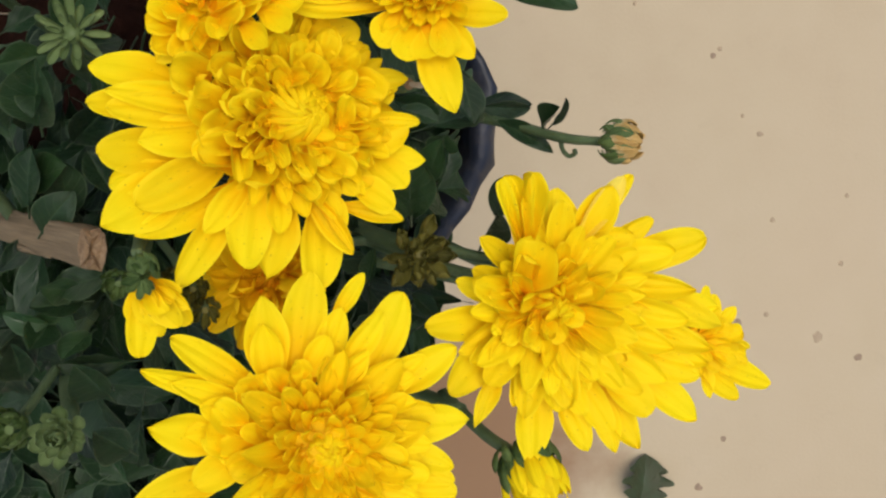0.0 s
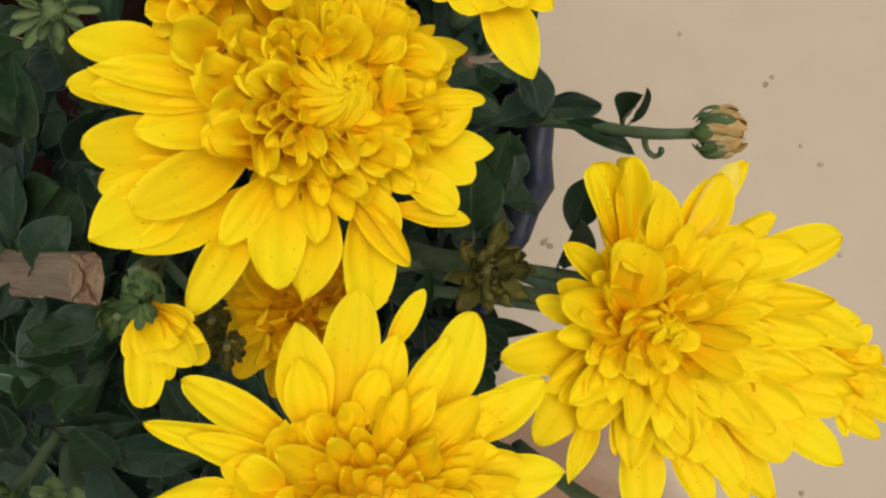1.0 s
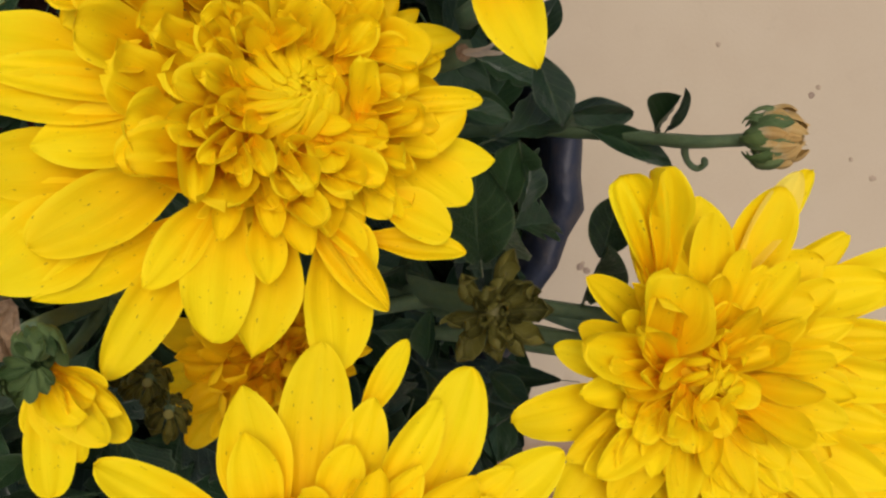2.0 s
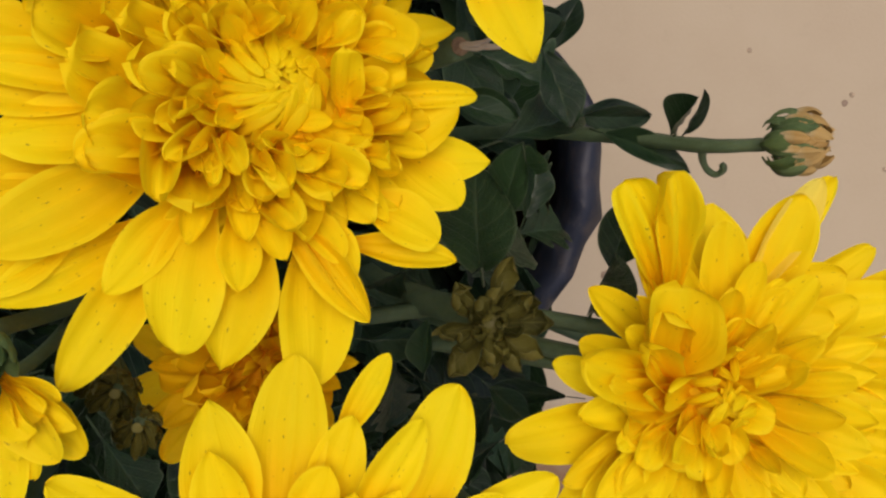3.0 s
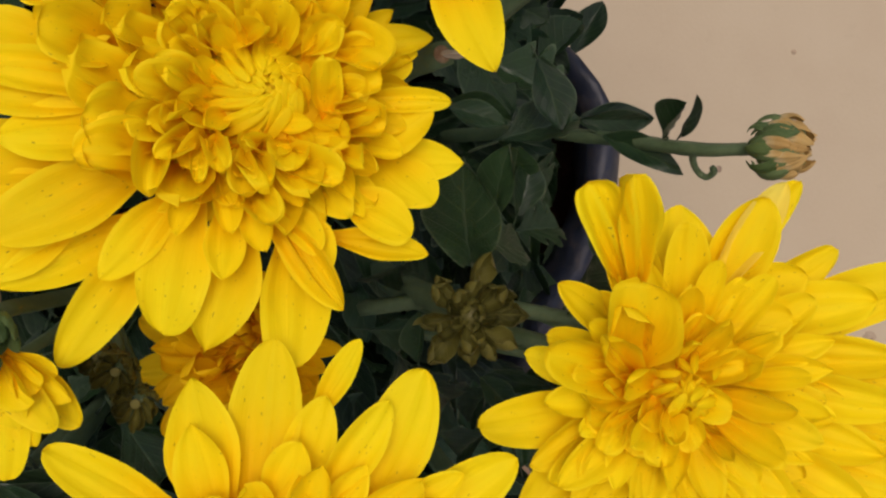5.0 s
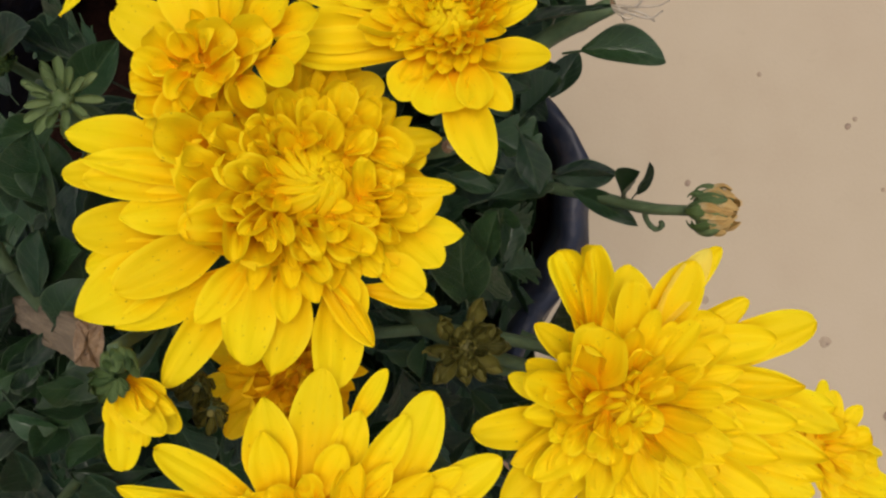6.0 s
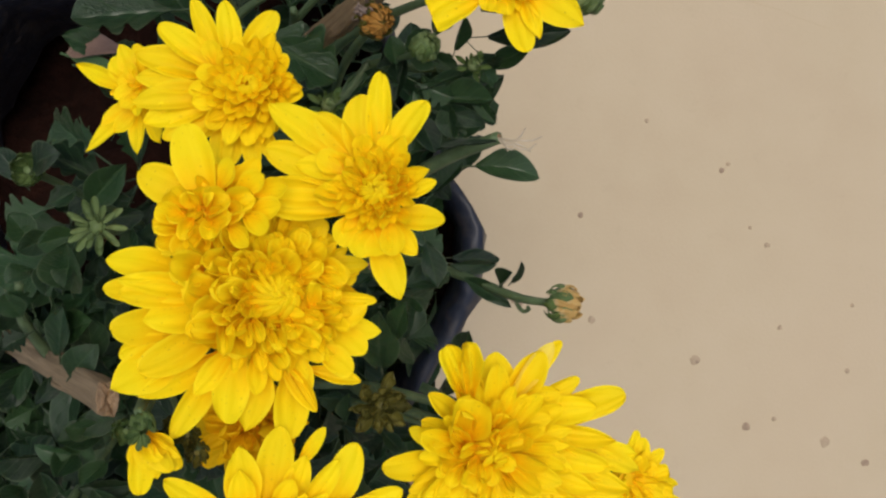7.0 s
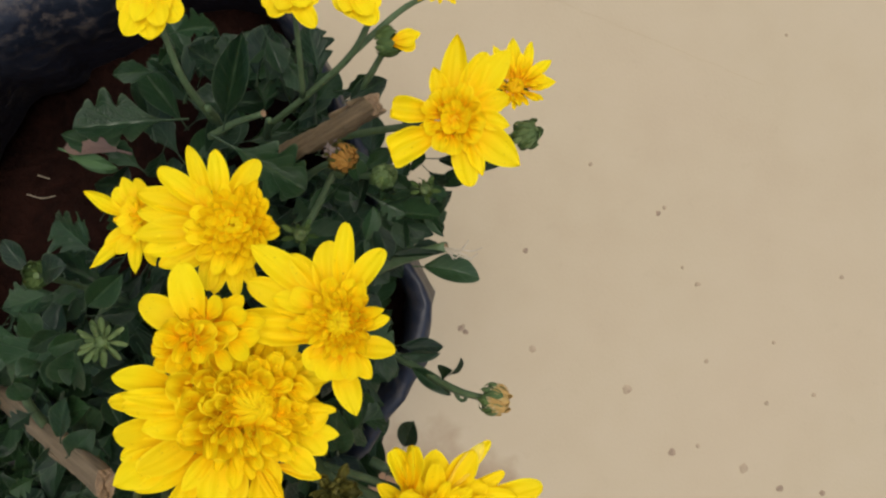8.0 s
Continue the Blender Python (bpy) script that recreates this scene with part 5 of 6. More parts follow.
# cut stems
branch(pa, ((0.000, 0.004, 0.500), (0.0105, 0.0072, 0.520), (0.0192, 0.0070, 0.534)), 0.0021, STEM, "cut_stem", "cut green stem with frayed fibres")
for k in range(6):
    branch(pa, ((0.0188, 0.0070, 0.534), (0.0202 + 0.0006 * k, 0.0072 - 0.0004 * (k % 3), 0.5345 + 0.0004 * (k % 2)), (0.0212 + 0.0007 * k, 0.0064 + 0.0005 * (k % 4), 0.5345)), 0.00022, FIBRE, "fibre")
branch(pb, ((0.020, 0.030, 0.450), (0.036, 0.038, 0.464), (0.0510, 0.0435, 0.474)), 0.0020, STEM, "cut_stem", "cut green stem")
for k in range(7):
    branch(pb, ((0.0500, 0.0432, 0.4745), (0.0520 + 0.0012 * k, 0.0425 - 0.0013 * (k % 3), 0.4755 + 0.0006 * (k % 2)), (0.0535 + 0.0016 * k, 0.0395 + 0.0022 * (k % 4), 0.4745)), 0.00025, FIBRE, "fibre")
branch(pu, ((-0.030, 0.076, 0.462), (-0.020, 0.080, 0.475), (-0.0095, 0.0825, 0.486)), 0.0011, STEM, "cut_stem", "cut pale green stem")
for plant_, at, way in ((pa, (0.0192, 0.0070, 0.534), (0.9, 0.0, 1.4)), (pb, (0.0510, 0.0435, 0.474), (1.5, 0.55, 1.0)), (pu, (-0.0095, 0.0825, 0.486), (1.05, 0.25, 1.1))):
    axes_ = frame_of(way)
    part("cut_end", dome("cut_end", 0.0012, 0.0003, CANE_END), plant_, Matrix.Translation(at) @ Matrix((axes_[0], axes_[1], axes_[2])).transposed().to_4x4(), "pale cut end")
branch(pf, ((-0.0740, -0.0235, 0.475), (-0.0760, -0.010, 0.495), (-0.0742, 0.0, 0.503)), 0.0014)

DEAD = leaf_mesh(0, leaf_material("dead_leaf", (0.10, 0.06, 0.045), (0.24, 0.15, 0.11), (0.3, 0.2, 0.15)), 0.42, 91)
part("leaf", DEAD, pt, petal_pose((-0.0645, 0.0708, 0.448), frame_of((0, 0, 1)), 172, -4, 0.0, 0.0, 0.022, 25), "withered brown leaf")
YOUNG = leaf_mesh(0, LEAF_LIGHT, 0.30, 92)
for base, az, ln in (((-0.082, 0.0690, 0.444), -16, 0.018), ((-0.080, 0.0665, 0.440), -12, 0.015), ((-0.0725, 0.0465, 0.462), -62, 0.009), ((-0.0710, 0.0440, 0.460), -80, 0.008)):
    part("leaf", YOUNG, pt, petal_pose(base, frame_of((0, 0, 1)), az, 6, 0.0, 0.0, ln, 15), "small young light green leaf")
leaf((-0.0450, 0.0812, 0.4600), (-0.0735, 0.0754, 0.4700), 0.62, 2)
leaf((-0.0462, 0.0950, 0.4750), (-0.0588, 0.0930, 0.4800), 0.50, 1)
leaf((-0.0206, 0.0813, 0.4900), (-0.0147, 0.1045, 0.5050), 0.38, 0)
leaf((-0.0253, 0.0981, 0.4600), (-0.0388, 0.1050, 0.4650), 0.60, 2)
leaf((-0.0219, 0.0730, 0.4740), (0.0039, 0.0596, 0.4700), 0.62, 2)
leaf((-0.0628, 0.0586, 0.4500), (-0.0686, 0.0577, 0.4600), 0.55, 0)
leaf((-0.0686, 0.0690, 0.4400), (-0.0826, 0.0753, 0.4500), 0.45, 1)
leaf((-0.0456, 0.0710, 0.4600), (-0.0511, 0.0613, 0.4500), 0.50, 1)
leaf((-0.0615, 0.0352, 0.4800), (-0.0765, 0.0458, 0.4750), 0.75, 2)
leaf((-0.0864, 0.0281, 0.4700), (-0.0942, 0.0379, 0.4700), 0.60, 0)
leaf((0.0130, 0.0955, 0.4500), (0.0281, 0.0978, 0.4600), 0.60, 1)
leaf((0.0447, 0.0362, 0.4620), (0.0638, 0.0355, 0.4680), 0.52, 0)
leaf((0.0385, 0.0087, 0.4600), (0.0525, 0.0083, 0.4550), 0.42, 0)
leaf((0.0550, 0.0021, 0.4780), (0.0577, 0.0075, 0.4850), 0.40, 0)
leaf((0.0404, -0.0199, 0.4900), (0.0429, -0.0097, 0.5000), 0.50, 0)
leaf((-0.0517, 0.0129, 0.5250), (-0.0600, 0.0103, 0.5300), 0.75, 0)
leaf((-0.0538, 0.0083, 0.5250), (-0.0529, 0.0001, 0.5300), 0.62, 0)
leaf((-0.0705, 0.0075, 0.4800), (-0.0922, -0.0029, 0.4700), 0.70, 2)
leaf((-0.0778, 0.0211, 0.4700), (-0.0904, 0.0158, 0.4700), 0.70, 2)
leaf((-0.0551, 0.0171, 0.5000), (-0.0430, 0.0186, 0.5000), 0.50, 1)
leaf((0.0371, 0.0628, 0.4700), (0.0260, 0.0584, 0.4700), 0.50, 2)
leaf((0.0452, 0.0579, 0.4600), (0.0506, 0.0510, 0.4550), 0.60, 1)
leaf((0.0319, 0.0533, 0.4600), (0.0229, 0.0412, 0.4600), 0.60, 2)
leaf((0.0342, 0.0457, 0.4700), (0.0465, 0.0594, 0.4750), 0.50, 1)
leaf((0.0263, 0.0581, 0.4800), (0.0375, 0.0533, 0.4800), 0.60, 2)
leaf((0.0146, 0.0523, 0.4600), (0.0064, 0.0615, 0.4600), 0.50, 1)
leaf((-0.0030, 0.0598, 0.4400), (0.0048, 0.0502, 0.4300), 0.70, 2)
leaf((-0.0096, 0.1080, 0.4400), (-0.0009, 0.0963, 0.4400), 0.60, 1)
leaf((-0.0147, 0.1139, 0.4500), (-0.0082, 0.1005, 0.4500), 0.60, 1)
leaf((-0.0430, 0.0938, 0.4400), (-0.0342, 0.1127, 0.4500), 0.50, 1)
leaf((-0.0521, 0.1152, 0.4300), (-0.0359, 0.1203, 0.4300), 0.50, 2)
leaf((-0.0393, 0.0594, 0.4500), (-0.0279, 0.0659, 0.4500), 0.60, 2)
leaf((-0.0575, 0.0648, 0.4400), (-0.0699, 0.0742, 0.4400), 0.60, 1)
leaf((-0.0628, -0.0443, 0.5000), (-0.0730, -0.0424, 0.5150), 0.42, 0)
leaf((-0.0477, -0.0340, 0.5200), (-0.0519, -0.0331, 0.5300), 0.55, 0)
leaf((-0.0734, -0.0604, 0.4800), (-0.0805, -0.0535, 0.4800), 0.70, 2)
leaf((-0.0571, -0.0596, 0.4900), (-0.0639, -0.0463, 0.4900), 0.60, 2)
leaf((-0.0516, 0.0021, 0.4900), (-0.0489, 0.0155, 0.4900), 0.40, 1)
leaf((-0.0549, -0.0007, 0.5200), (-0.0510, 0.0110, 0.5350), 0.60, 0)
leaf((-0.0413, -0.0309, 0.5200), (-0.0523, -0.0337, 0.5250), 0.55, 0)
leaf((-0.0556, -0.0418, 0.5150), (-0.0636, -0.0405, 0.5200), 0.55, 0)
leaf((-0.0514, -0.0377, 0.5150), (-0.0584, -0.0467, 0.5100), 0.80, 0)
leaf((-0.0411, -0.0521, 0.5000), (-0.0555, -0.0516, 0.5100), 0.40, 1)
leaf((-0.0492, -0.0575, 0.5050), (-0.0458, -0.0715, 0.5000), 0.72, 0)
leaf((-0.0615, -0.0157, 0.5000), (-0.0575, -0.0051, 0.5150), 0.60, 0)
leaf((-0.0555, -0.0200, 0.5000), (-0.0538, -0.0081, 0.5100), 0.60, 0)
leaf((-0.0431, -0.0148, 0.5100), (-0.0482, -0.0056, 0.5100), 0.50, 0)
leaf((-0.0492, -0.0042, 0.4900), (-0.0593, 0.0015, 0.4900), 0.50, 1)
leaf((-0.0720, -0.0255, 0.4800), (-0.0744, -0.0134, 0.4800), 0.50, 1)
leaf((-0.0669, -0.0617, 0.4900), (-0.0746, -0.0643, 0.4900), 0.70, 1)
leaf((-0.0543, -0.0846, 0.4800), (-0.0638, -0.0887, 0.4800), 0.70, 2)
leaf((-0.0576, -0.0511, 0.4900), (-0.0526, -0.0624, 0.4800), 0.60, 2)
leaf((-0.0446, -0.0666, 0.4800), (-0.0485, -0.0845, 0.4700), 0.45, 1)
leaf((-0.0693, 0.0199, 0.5000), (-0.0608, 0.0249, 0.5000), 0.60, 1)
leaf((-0.0718, 0.0123, 0.4900), (-0.0630, 0.0060, 0.4900), 0.60, 2)
leaf((-0.0554, 0.0061, 0.4900), (-0.0478, 0.0023, 0.4900), 0.60, 1)
leaf((-0.0420, -0.0433, 0.4900), (-0.0377, -0.0569, 0.4800), 0.60, 1)
leaf((-0.0329, -0.0433, 0.4900), (-0.0241, -0.0528, 0.4800), 0.60, 2)
leaf((0.0092, -0.0344, 0.5000), (0.0168, -0.0427, 0.4950), 0.60, 2)
leaf((0.0206, -0.0369, 0.5000), (0.0257, -0.0420, 0.5000), 0.60, 0)
leaf((0.0200, -0.0192, 0.5050), (0.0197, -0.0058, 0.5200), 0.60, 0)
leaf((0.0235, -0.0125, 0.5050), (0.0259, -0.0029, 0.5150), 0.45, 0)
leaf((0.0209, -0.0154, 0.5000), (0.0284, -0.0174, 0.4900), 0.60, 1)
leaf((0.0179, 0.0041, 0.5100), (0.0259, 0.0011, 0.5100), 0.55, 0)
leaf((0.0203, 0.0174, 0.4800), (0.0348, 0.0086, 0.4800), 0.75, 2)
leaf((0.0377, 0.0069, 0.4700), (0.0518, 0.0064, 0.4650), 0.38, 0)
leaf((0.0420, 0.0031, 0.4750), (0.0537, -0.0034, 0.4850), 0.30, 0)
leaf((0.0516, 0.0009, 0.4850), (0.0550, 0.0053, 0.4950), 0.38, 0)
leaf((0.0363, -0.0263, 0.5000), (0.0381, -0.0169, 0.5150), 0.45, 0)
leaf((0.0005, -0.0296, 0.4900), (0.0108, -0.0302, 0.4900), 0.50, 1)
leaf((0.0316, -0.0386, 0.5000), (0.0206, -0.0375, 0.4950), 0.30, 0)
leaf((0.0217, -0.0462, 0.4900), (0.0129, -0.0532, 0.4800), 0.50, 1)
leaf((0.0038, -0.0347, 0.4700), (0.0013, -0.0480, 0.4600), 0.60, 2)
leaf((0.0109, -0.0343, 0.5000), (0.0125, -0.0258, 0.5050), 0.35, 0)
leaf((0.0232, -0.0017, 0.4700), (0.0315, -0.0043, 0.4600), 0.70, 2)
leaf((0.0219, -0.0096, 0.4700), (0.0245, -0.0197, 0.4600), 0.70, 2)
leaf((0.0090, -0.0191, 0.5000), (0.0026, -0.0223, 0.4900), 0.70, 1)
leaf((0.0134, -0.0228, 0.4900), (0.0045, -0.0179, 0.4800), 0.60, 1)
leaf((0.0216, -0.0391, 0.4900), (0.0165, -0.0466, 0.4800), 0.60, 1)
leaf((0.0271, -0.0475, 0.4700), (0.0184, -0.0442, 0.4700), 0.60, 2)
leaf((0.0139, -0.0418, 0.4800), (0.0091, -0.0508, 0.4700), 0.60, 1)
leaf((0.0062, -0.0453, 0.4800), (0.0019, -0.0565, 0.4700), 0.60, 2)
leaf((0.0198, -0.0354, 0.4700), (0.0265, -0.0421, 0.4650), 0.50, 1)
leaf((-0.0672, -0.0521, 0.5000), (-0.0746, -0.0617, 0.4900), 0.80, 1)
leaf((-0.0617, -0.0617, 0.4900), (-0.0706, -0.0538, 0.4900), 0.60, 2)
leaf((-0.0758, -0.0775, 0.4800), (-0.0786, -0.0872, 0.4800), 0.80, 1)
leaf((-0.0594, -0.0790, 0.4900), (-0.0706, -0.0886, 0.4800), 0.70, 0)
leaf((-0.0500, -0.0889, 0.4700), (-0.0569, -0.0801, 0.4700), 0.60, 1)
leaf((-0.0674, -0.0033, 0.5000), (-0.0696, 0.0077, 0.5000), 0.60, 0)
leaf((-0.0740, -0.0328, 0.4900), (-0.0662, -0.0250, 0.4900), 0.50, 0)
leaf((0.0326, 0.0419, 0.4750), (0.0424, 0.0499, 0.4750), 0.55, 2)
leaf((0.0396, 0.0498, 0.4750), (0.0475, 0.0585, 0.4750), 0.55, 2)
leaf((0.0384, 0.0401, 0.4600), (0.0488, 0.0445, 0.4600), 0.50, 1)
leaf((0.0278, 0.0621, 0.4750), (0.0339, 0.0514, 0.4700), 0.60, 2)
leaf((0.0408, 0.0590, 0.4800), (0.0313, 0.0657, 0.4800), 0.50, 1)
leaf((0.0432, 0.0685, 0.4750), (0.0503, 0.0617, 0.4700), 0.55, 2)
leaf((0.0218, 0.0676, 0.4700), (0.0309, 0.0734, 0.4750), 0.50, 1)
leaf((0.0149, 0.0614, 0.4750), (0.0216, 0.0713, 0.4700), 0.50, 1)
leaf((0.0055, 0.0788, 0.4600), (0.0167, 0.0842, 0.4600), 0.50, 1)
leaf((0.0229, 0.0351, 0.4500), (0.0331, 0.0297, 0.4500), 0.60, 2)

leaf((-0.0620, 0.0128, 0.5120), (-0.0684, 0.0081, 0.5200), 0.58, 0)
leaf((-0.0626, 0.0068, 0.5120), (-0.0608, -0.0027, 0.5200), 0.55, 0)
leaf((-0.0603, -0.0174, 0.5120), (-0.0575, -0.0053, 0.5200), 0.48, 0)
leaf((-0.0492, -0.0373, 0.5120), (-0.0577, -0.0378, 0.5200), 0.68, 0)
leaf((-0.0620, -0.0429, 0.5120), (-0.0734, -0.0419, 0.5200), 0.47, 0)
leaf((-0.0559, -0.0415, 0.5120), (-0.0583, -0.0469, 0.5200), 0.76, 0)
leaf((-0.0619, -0.0539, 0.5120), (-0.0616, -0.0443, 0.5200), 0.57, 0)
leaf((-0.0677, 0.0296, 0.5120), (-0.0613, 0.0333, 0.5200), 0.84, 0)
leaf((-0.0575, -0.0227, 0.5120), (-0.0502, -0.0153, 0.5200), 0.66, 0)
leaf((-0.0673, 0.0040, 0.5120), (-0.0707, 0.0026, 0.5200), 0.78, 0)
leaf((-0.0478, -0.0440, 0.5120), (-0.0517, -0.0478, 0.5200), 0.69, 0)
leaf((-0.0686, -0.0510, 0.5120), (-0.0700, -0.0533, 0.5200), 0.87, 0)
leaf((-0.0504, 0.0253, 0.5000), (-0.0677, 0.0337, 0.5050), 0.41, 2)
leaf((-0.0719, -0.0128, 0.5000), (-0.0775, -0.0168, 0.5050), 0.80, 2)
leaf((-0.0702, -0.0325, 0.5000), (-0.0765, -0.0361, 0.5050), 0.69, 2)
leaf((-0.0505, -0.0238, 0.5000), (-0.0574, -0.0124, 0.5050), 0.60, 2)
leaf((-0.0719, -0.0072, 0.5000), (-0.0763, -0.0016, 0.5050), 0.73, 2)
leaf((0.0309, 0.0574, 0.4760), (0.0451, 0.0602, 0.4800), 0.49, 0)
leaf((0.0326, 0.0542, 0.4760), (0.0488, 0.0527, 0.4800), 0.41, 0)
leaf((0.0310, 0.0510, 0.4760), (0.0470, 0.0468, 0.4800), 0.35, 0)
leaf((0.0279, 0.0493, 0.4760), (0.0329, 0.0378, 0.4800), 0.60, 0)
leaf((0.0358, 0.0527, 0.4760), (0.0376, 0.0419, 0.4800), 0.55, 0)
leaf((0.0422, 0.0560, 0.4760), (0.0495, 0.0467, 0.4800), 0.33, 0)
leaf((0.0247, 0.0444, 0.4760), (0.0270, 0.0551, 0.4800), 0.59, 0)
leaf((0.0289, 0.0394, 0.4760), (0.0503, 0.0413, 0.4800), 0.19, 0)
leaf((0.0211, 0.0636, 0.4760), (0.0196, 0.0708, 0.4800), 0.78, 0)
leaf((0.0243, 0.0669, 0.4760), (0.0340, 0.0632, 0.4800), 0.63, 0)
leaf((0.0168, 0.0907, 0.4700), (0.0286, 0.0974, 0.4740), 0.57, 0)
leaf((0.0333, 0.0626, 0.4700), (0.0469, 0.0520, 0.4740), 0.43, 0)
leaf((0.0315, 0.0596, 0.4700), (0.0345, 0.0401, 0.4740), 0.40, 0)
leaf((0.0146, 0.0615, 0.4700), (0.0051, 0.0525, 0.4740), 0.37, 0)
leaf((0.0236, 0.0677, 0.4700), (0.0208, 0.0524, 0.4740), 0.39, 0)
leaf((0.0374, 0.0553, 0.4700), (0.0498, 0.0493, 0.4740), 0.41, 0)
leaf((0.0226, 0.0507, 0.4700), (0.0325, 0.0419, 0.4740), 0.51, 0)
leaf((0.0108, 0.0613, 0.4700), (0.0224, 0.0581, 0.4740), 0.47, 0)
leaf((-0.0234, 0.1010, 0.4400), (-0.0301, 0.1136, 0.4460), 0.77, 1)
leaf((-0.0151, 0.0975, 0.4400), (-0.0091, 0.1090, 0.4460), 0.75, 1)
leaf((-0.0228, 0.0910, 0.4400), (-0.0397, 0.0893, 0.4460), 0.67, 1)
leaf((0.0032, 0.0925, 0.4400), (0.0111, 0.1022, 0.4460), 0.78, 1)
leaf((0.0175, -0.0130, 0.4970), (0.0218, -0.0043, 0.5030), 0.77, 0)
leaf((0.0264, -0.0057, 0.4970), (0.0277, -0.0012, 0.5030), 0.99, 0)
leaf((0.0208, -0.0183, 0.4970), (0.0149, -0.0098, 0.5030), 0.62, 0)

leaf((0.0230, 0.0004, 0.4940), (0.0377, 0.0050, 0.4880), 0.55, 1)
leaf((0.0166, 0.0063, 0.4980), (0.0267, 0.0029, 0.5000), 0.54, 0)
leaf((0.0310, 0.0128, 0.4980), (0.0348, 0.0013, 0.5000), 0.57, 0)
leaf((0.0185, -0.0139, 0.4980), (0.0192, -0.0035, 0.5000), 0.77, 0)
leaf((0.0271, -0.0117, 0.4980), (0.0304, -0.0027, 0.5000), 0.61, 0)
leaf((0.0256, -0.0138, 0.4850), (0.0339, -0.0130, 0.4800), 0.99, 2)
leaf((-0.0607, 0.0025, 0.5050), (-0.0583, 0.0126, 0.5120), 0.67, 0)
leaf((-0.0525, -0.0035, 0.5050), (-0.0422, 0.0046, 0.5120), 0.57, 0)
leaf((-0.0634, -0.0133, 0.5050), (-0.0529, -0.0084, 0.5120), 0.69, 0)
leaf((-0.0507, -0.0414, 0.5050), (-0.0581, -0.0357, 0.5120), 0.72, 0)
leaf((-0.0618, -0.0513, 0.5050), (-0.0640, -0.0405, 0.5120), 0.56, 0)
leaf((-0.0461, -0.0589, 0.5050), (-0.0513, -0.0502, 0.5120), 0.71, 0)
leaf((-0.0414, -0.0714, 0.5050), (-0.0480, -0.0647, 0.5120), 0.74, 0)
leaf((-0.0701, 0.0107, 0.5050), (-0.0734, 0.0177, 0.5120), 0.77, 0)
leaf((-0.0624, -0.0008, 0.5050), (-0.0621, 0.0089, 0.5120), 0.61, 0)
leaf((-0.0727, -0.0084, 0.5050), (-0.0747, -0.0021, 0.5120), 0.78, 0)
leaf((-0.0559, 0.0207, 0.5050), (-0.0446, 0.0310, 0.5120), 0.53, 0)

leaf((0.0472, 0.0721, 0.4740), (0.0706, 0.0732, 0.4780), 0.34, 0)
leaf((0.0379, 0.0679, 0.4760), (0.0397, 0.0764, 0.4840), 0.50, 0)
leaf((0.0395, 0.0464, 0.4620), (0.0483, 0.0616, 0.4760), 0.46, 0)
leaf((0.0450, 0.0533, 0.4700), (0.0502, 0.0477, 0.4660), 0.50, 0)
leaf((0.0328, 0.0562, 0.4680), (0.0258, 0.0372, 0.4740), 0.42, 0)
leaf((0.0279, 0.0551, 0.4780), (0.0403, 0.0606, 0.4860), 0.20, 0)
leaf((0.0474, 0.0642, 0.4680), (0.0597, 0.0696, 0.4740), 0.42, 0)
leaf((0.0321, 0.0730, 0.4700), (0.0352, 0.0798, 0.4800), 0.50, 0)
leaf((0.0428, 0.0642, 0.4750), (0.0504, 0.0587, 0.4700), 0.50, 1)


# denser foliage lower down
rng = random.Random(21)
HOLLOW = Vector((-0.145, 0.080, 0))


def reach(y):
    """How far the foliage reaches towards the open floor."""
    return float(np.interp(y, (-0.13, -0.05, 0.0, 0.03, 0.06, 0.09, 0.13), (0.022, 0.033, 0.036, 0.041, 0.052, 0.030, -0.005)))


for _ in range(1700):
    c = Vector((rng.uniform(-0.165, 0.04), rng.uniform(-0.135, 0.115), 0))
    if c.y > 0.06 and rng.random() < 0.5:
        continue
    far = (c - BAG_AT).xy.length
    a = math.atan2(c.y - BAG_AT.y, c.x - BAG_AT.x)
    z = rng.uniform(0.355, 0.438 if c.y < 0.05 else 0.415) - max(0, far - 0.10) * 0.5
    if c.x > 0.0 and c.y < 0.03:
        z -= 0.03
    d = a + rng.uniform(-1.2, 1.2)
    ln = rng.uniform(0.013, 0.024)
    tip = c + Vector((ln * math.cos(d), ln * math.sin(d), 0))
    if max(c.x - reach(c.y), tip.x - reach(tip.y)) > 0 or min((c - HOLLOW).length, (tip - HOLLOW).length) < 0.076:
        continue
    leaf((c.x, c.y, z), (tip.x, tip.y, z + rng.uniform(-0.012, 0.010)), rng.uniform(0.40, 0.62), rng.choice((0, 0, 0, 1, 2)))


for _ in range(260):
    c = Vector((rng.uniform(-0.15, 0.015), rng.uniform(-0.145, -0.045), 0))
    d, ln, z = rng.uniform(0, 6.28), rng.uniform(0.02, 0.032), rng.uniform(0.36, 0.45)
    tip = c + Vector((ln * math.cos(d), ln * math.sin(d), 0))
    if tip.x < 0.02:
        leaf((c.x, c.y, z), (tip.x, tip.y, z + rng.uniform(-0.012, 0.006)), rng.uniform(0.38, 0.6), rng.choice((0, 0, 1, 2)))


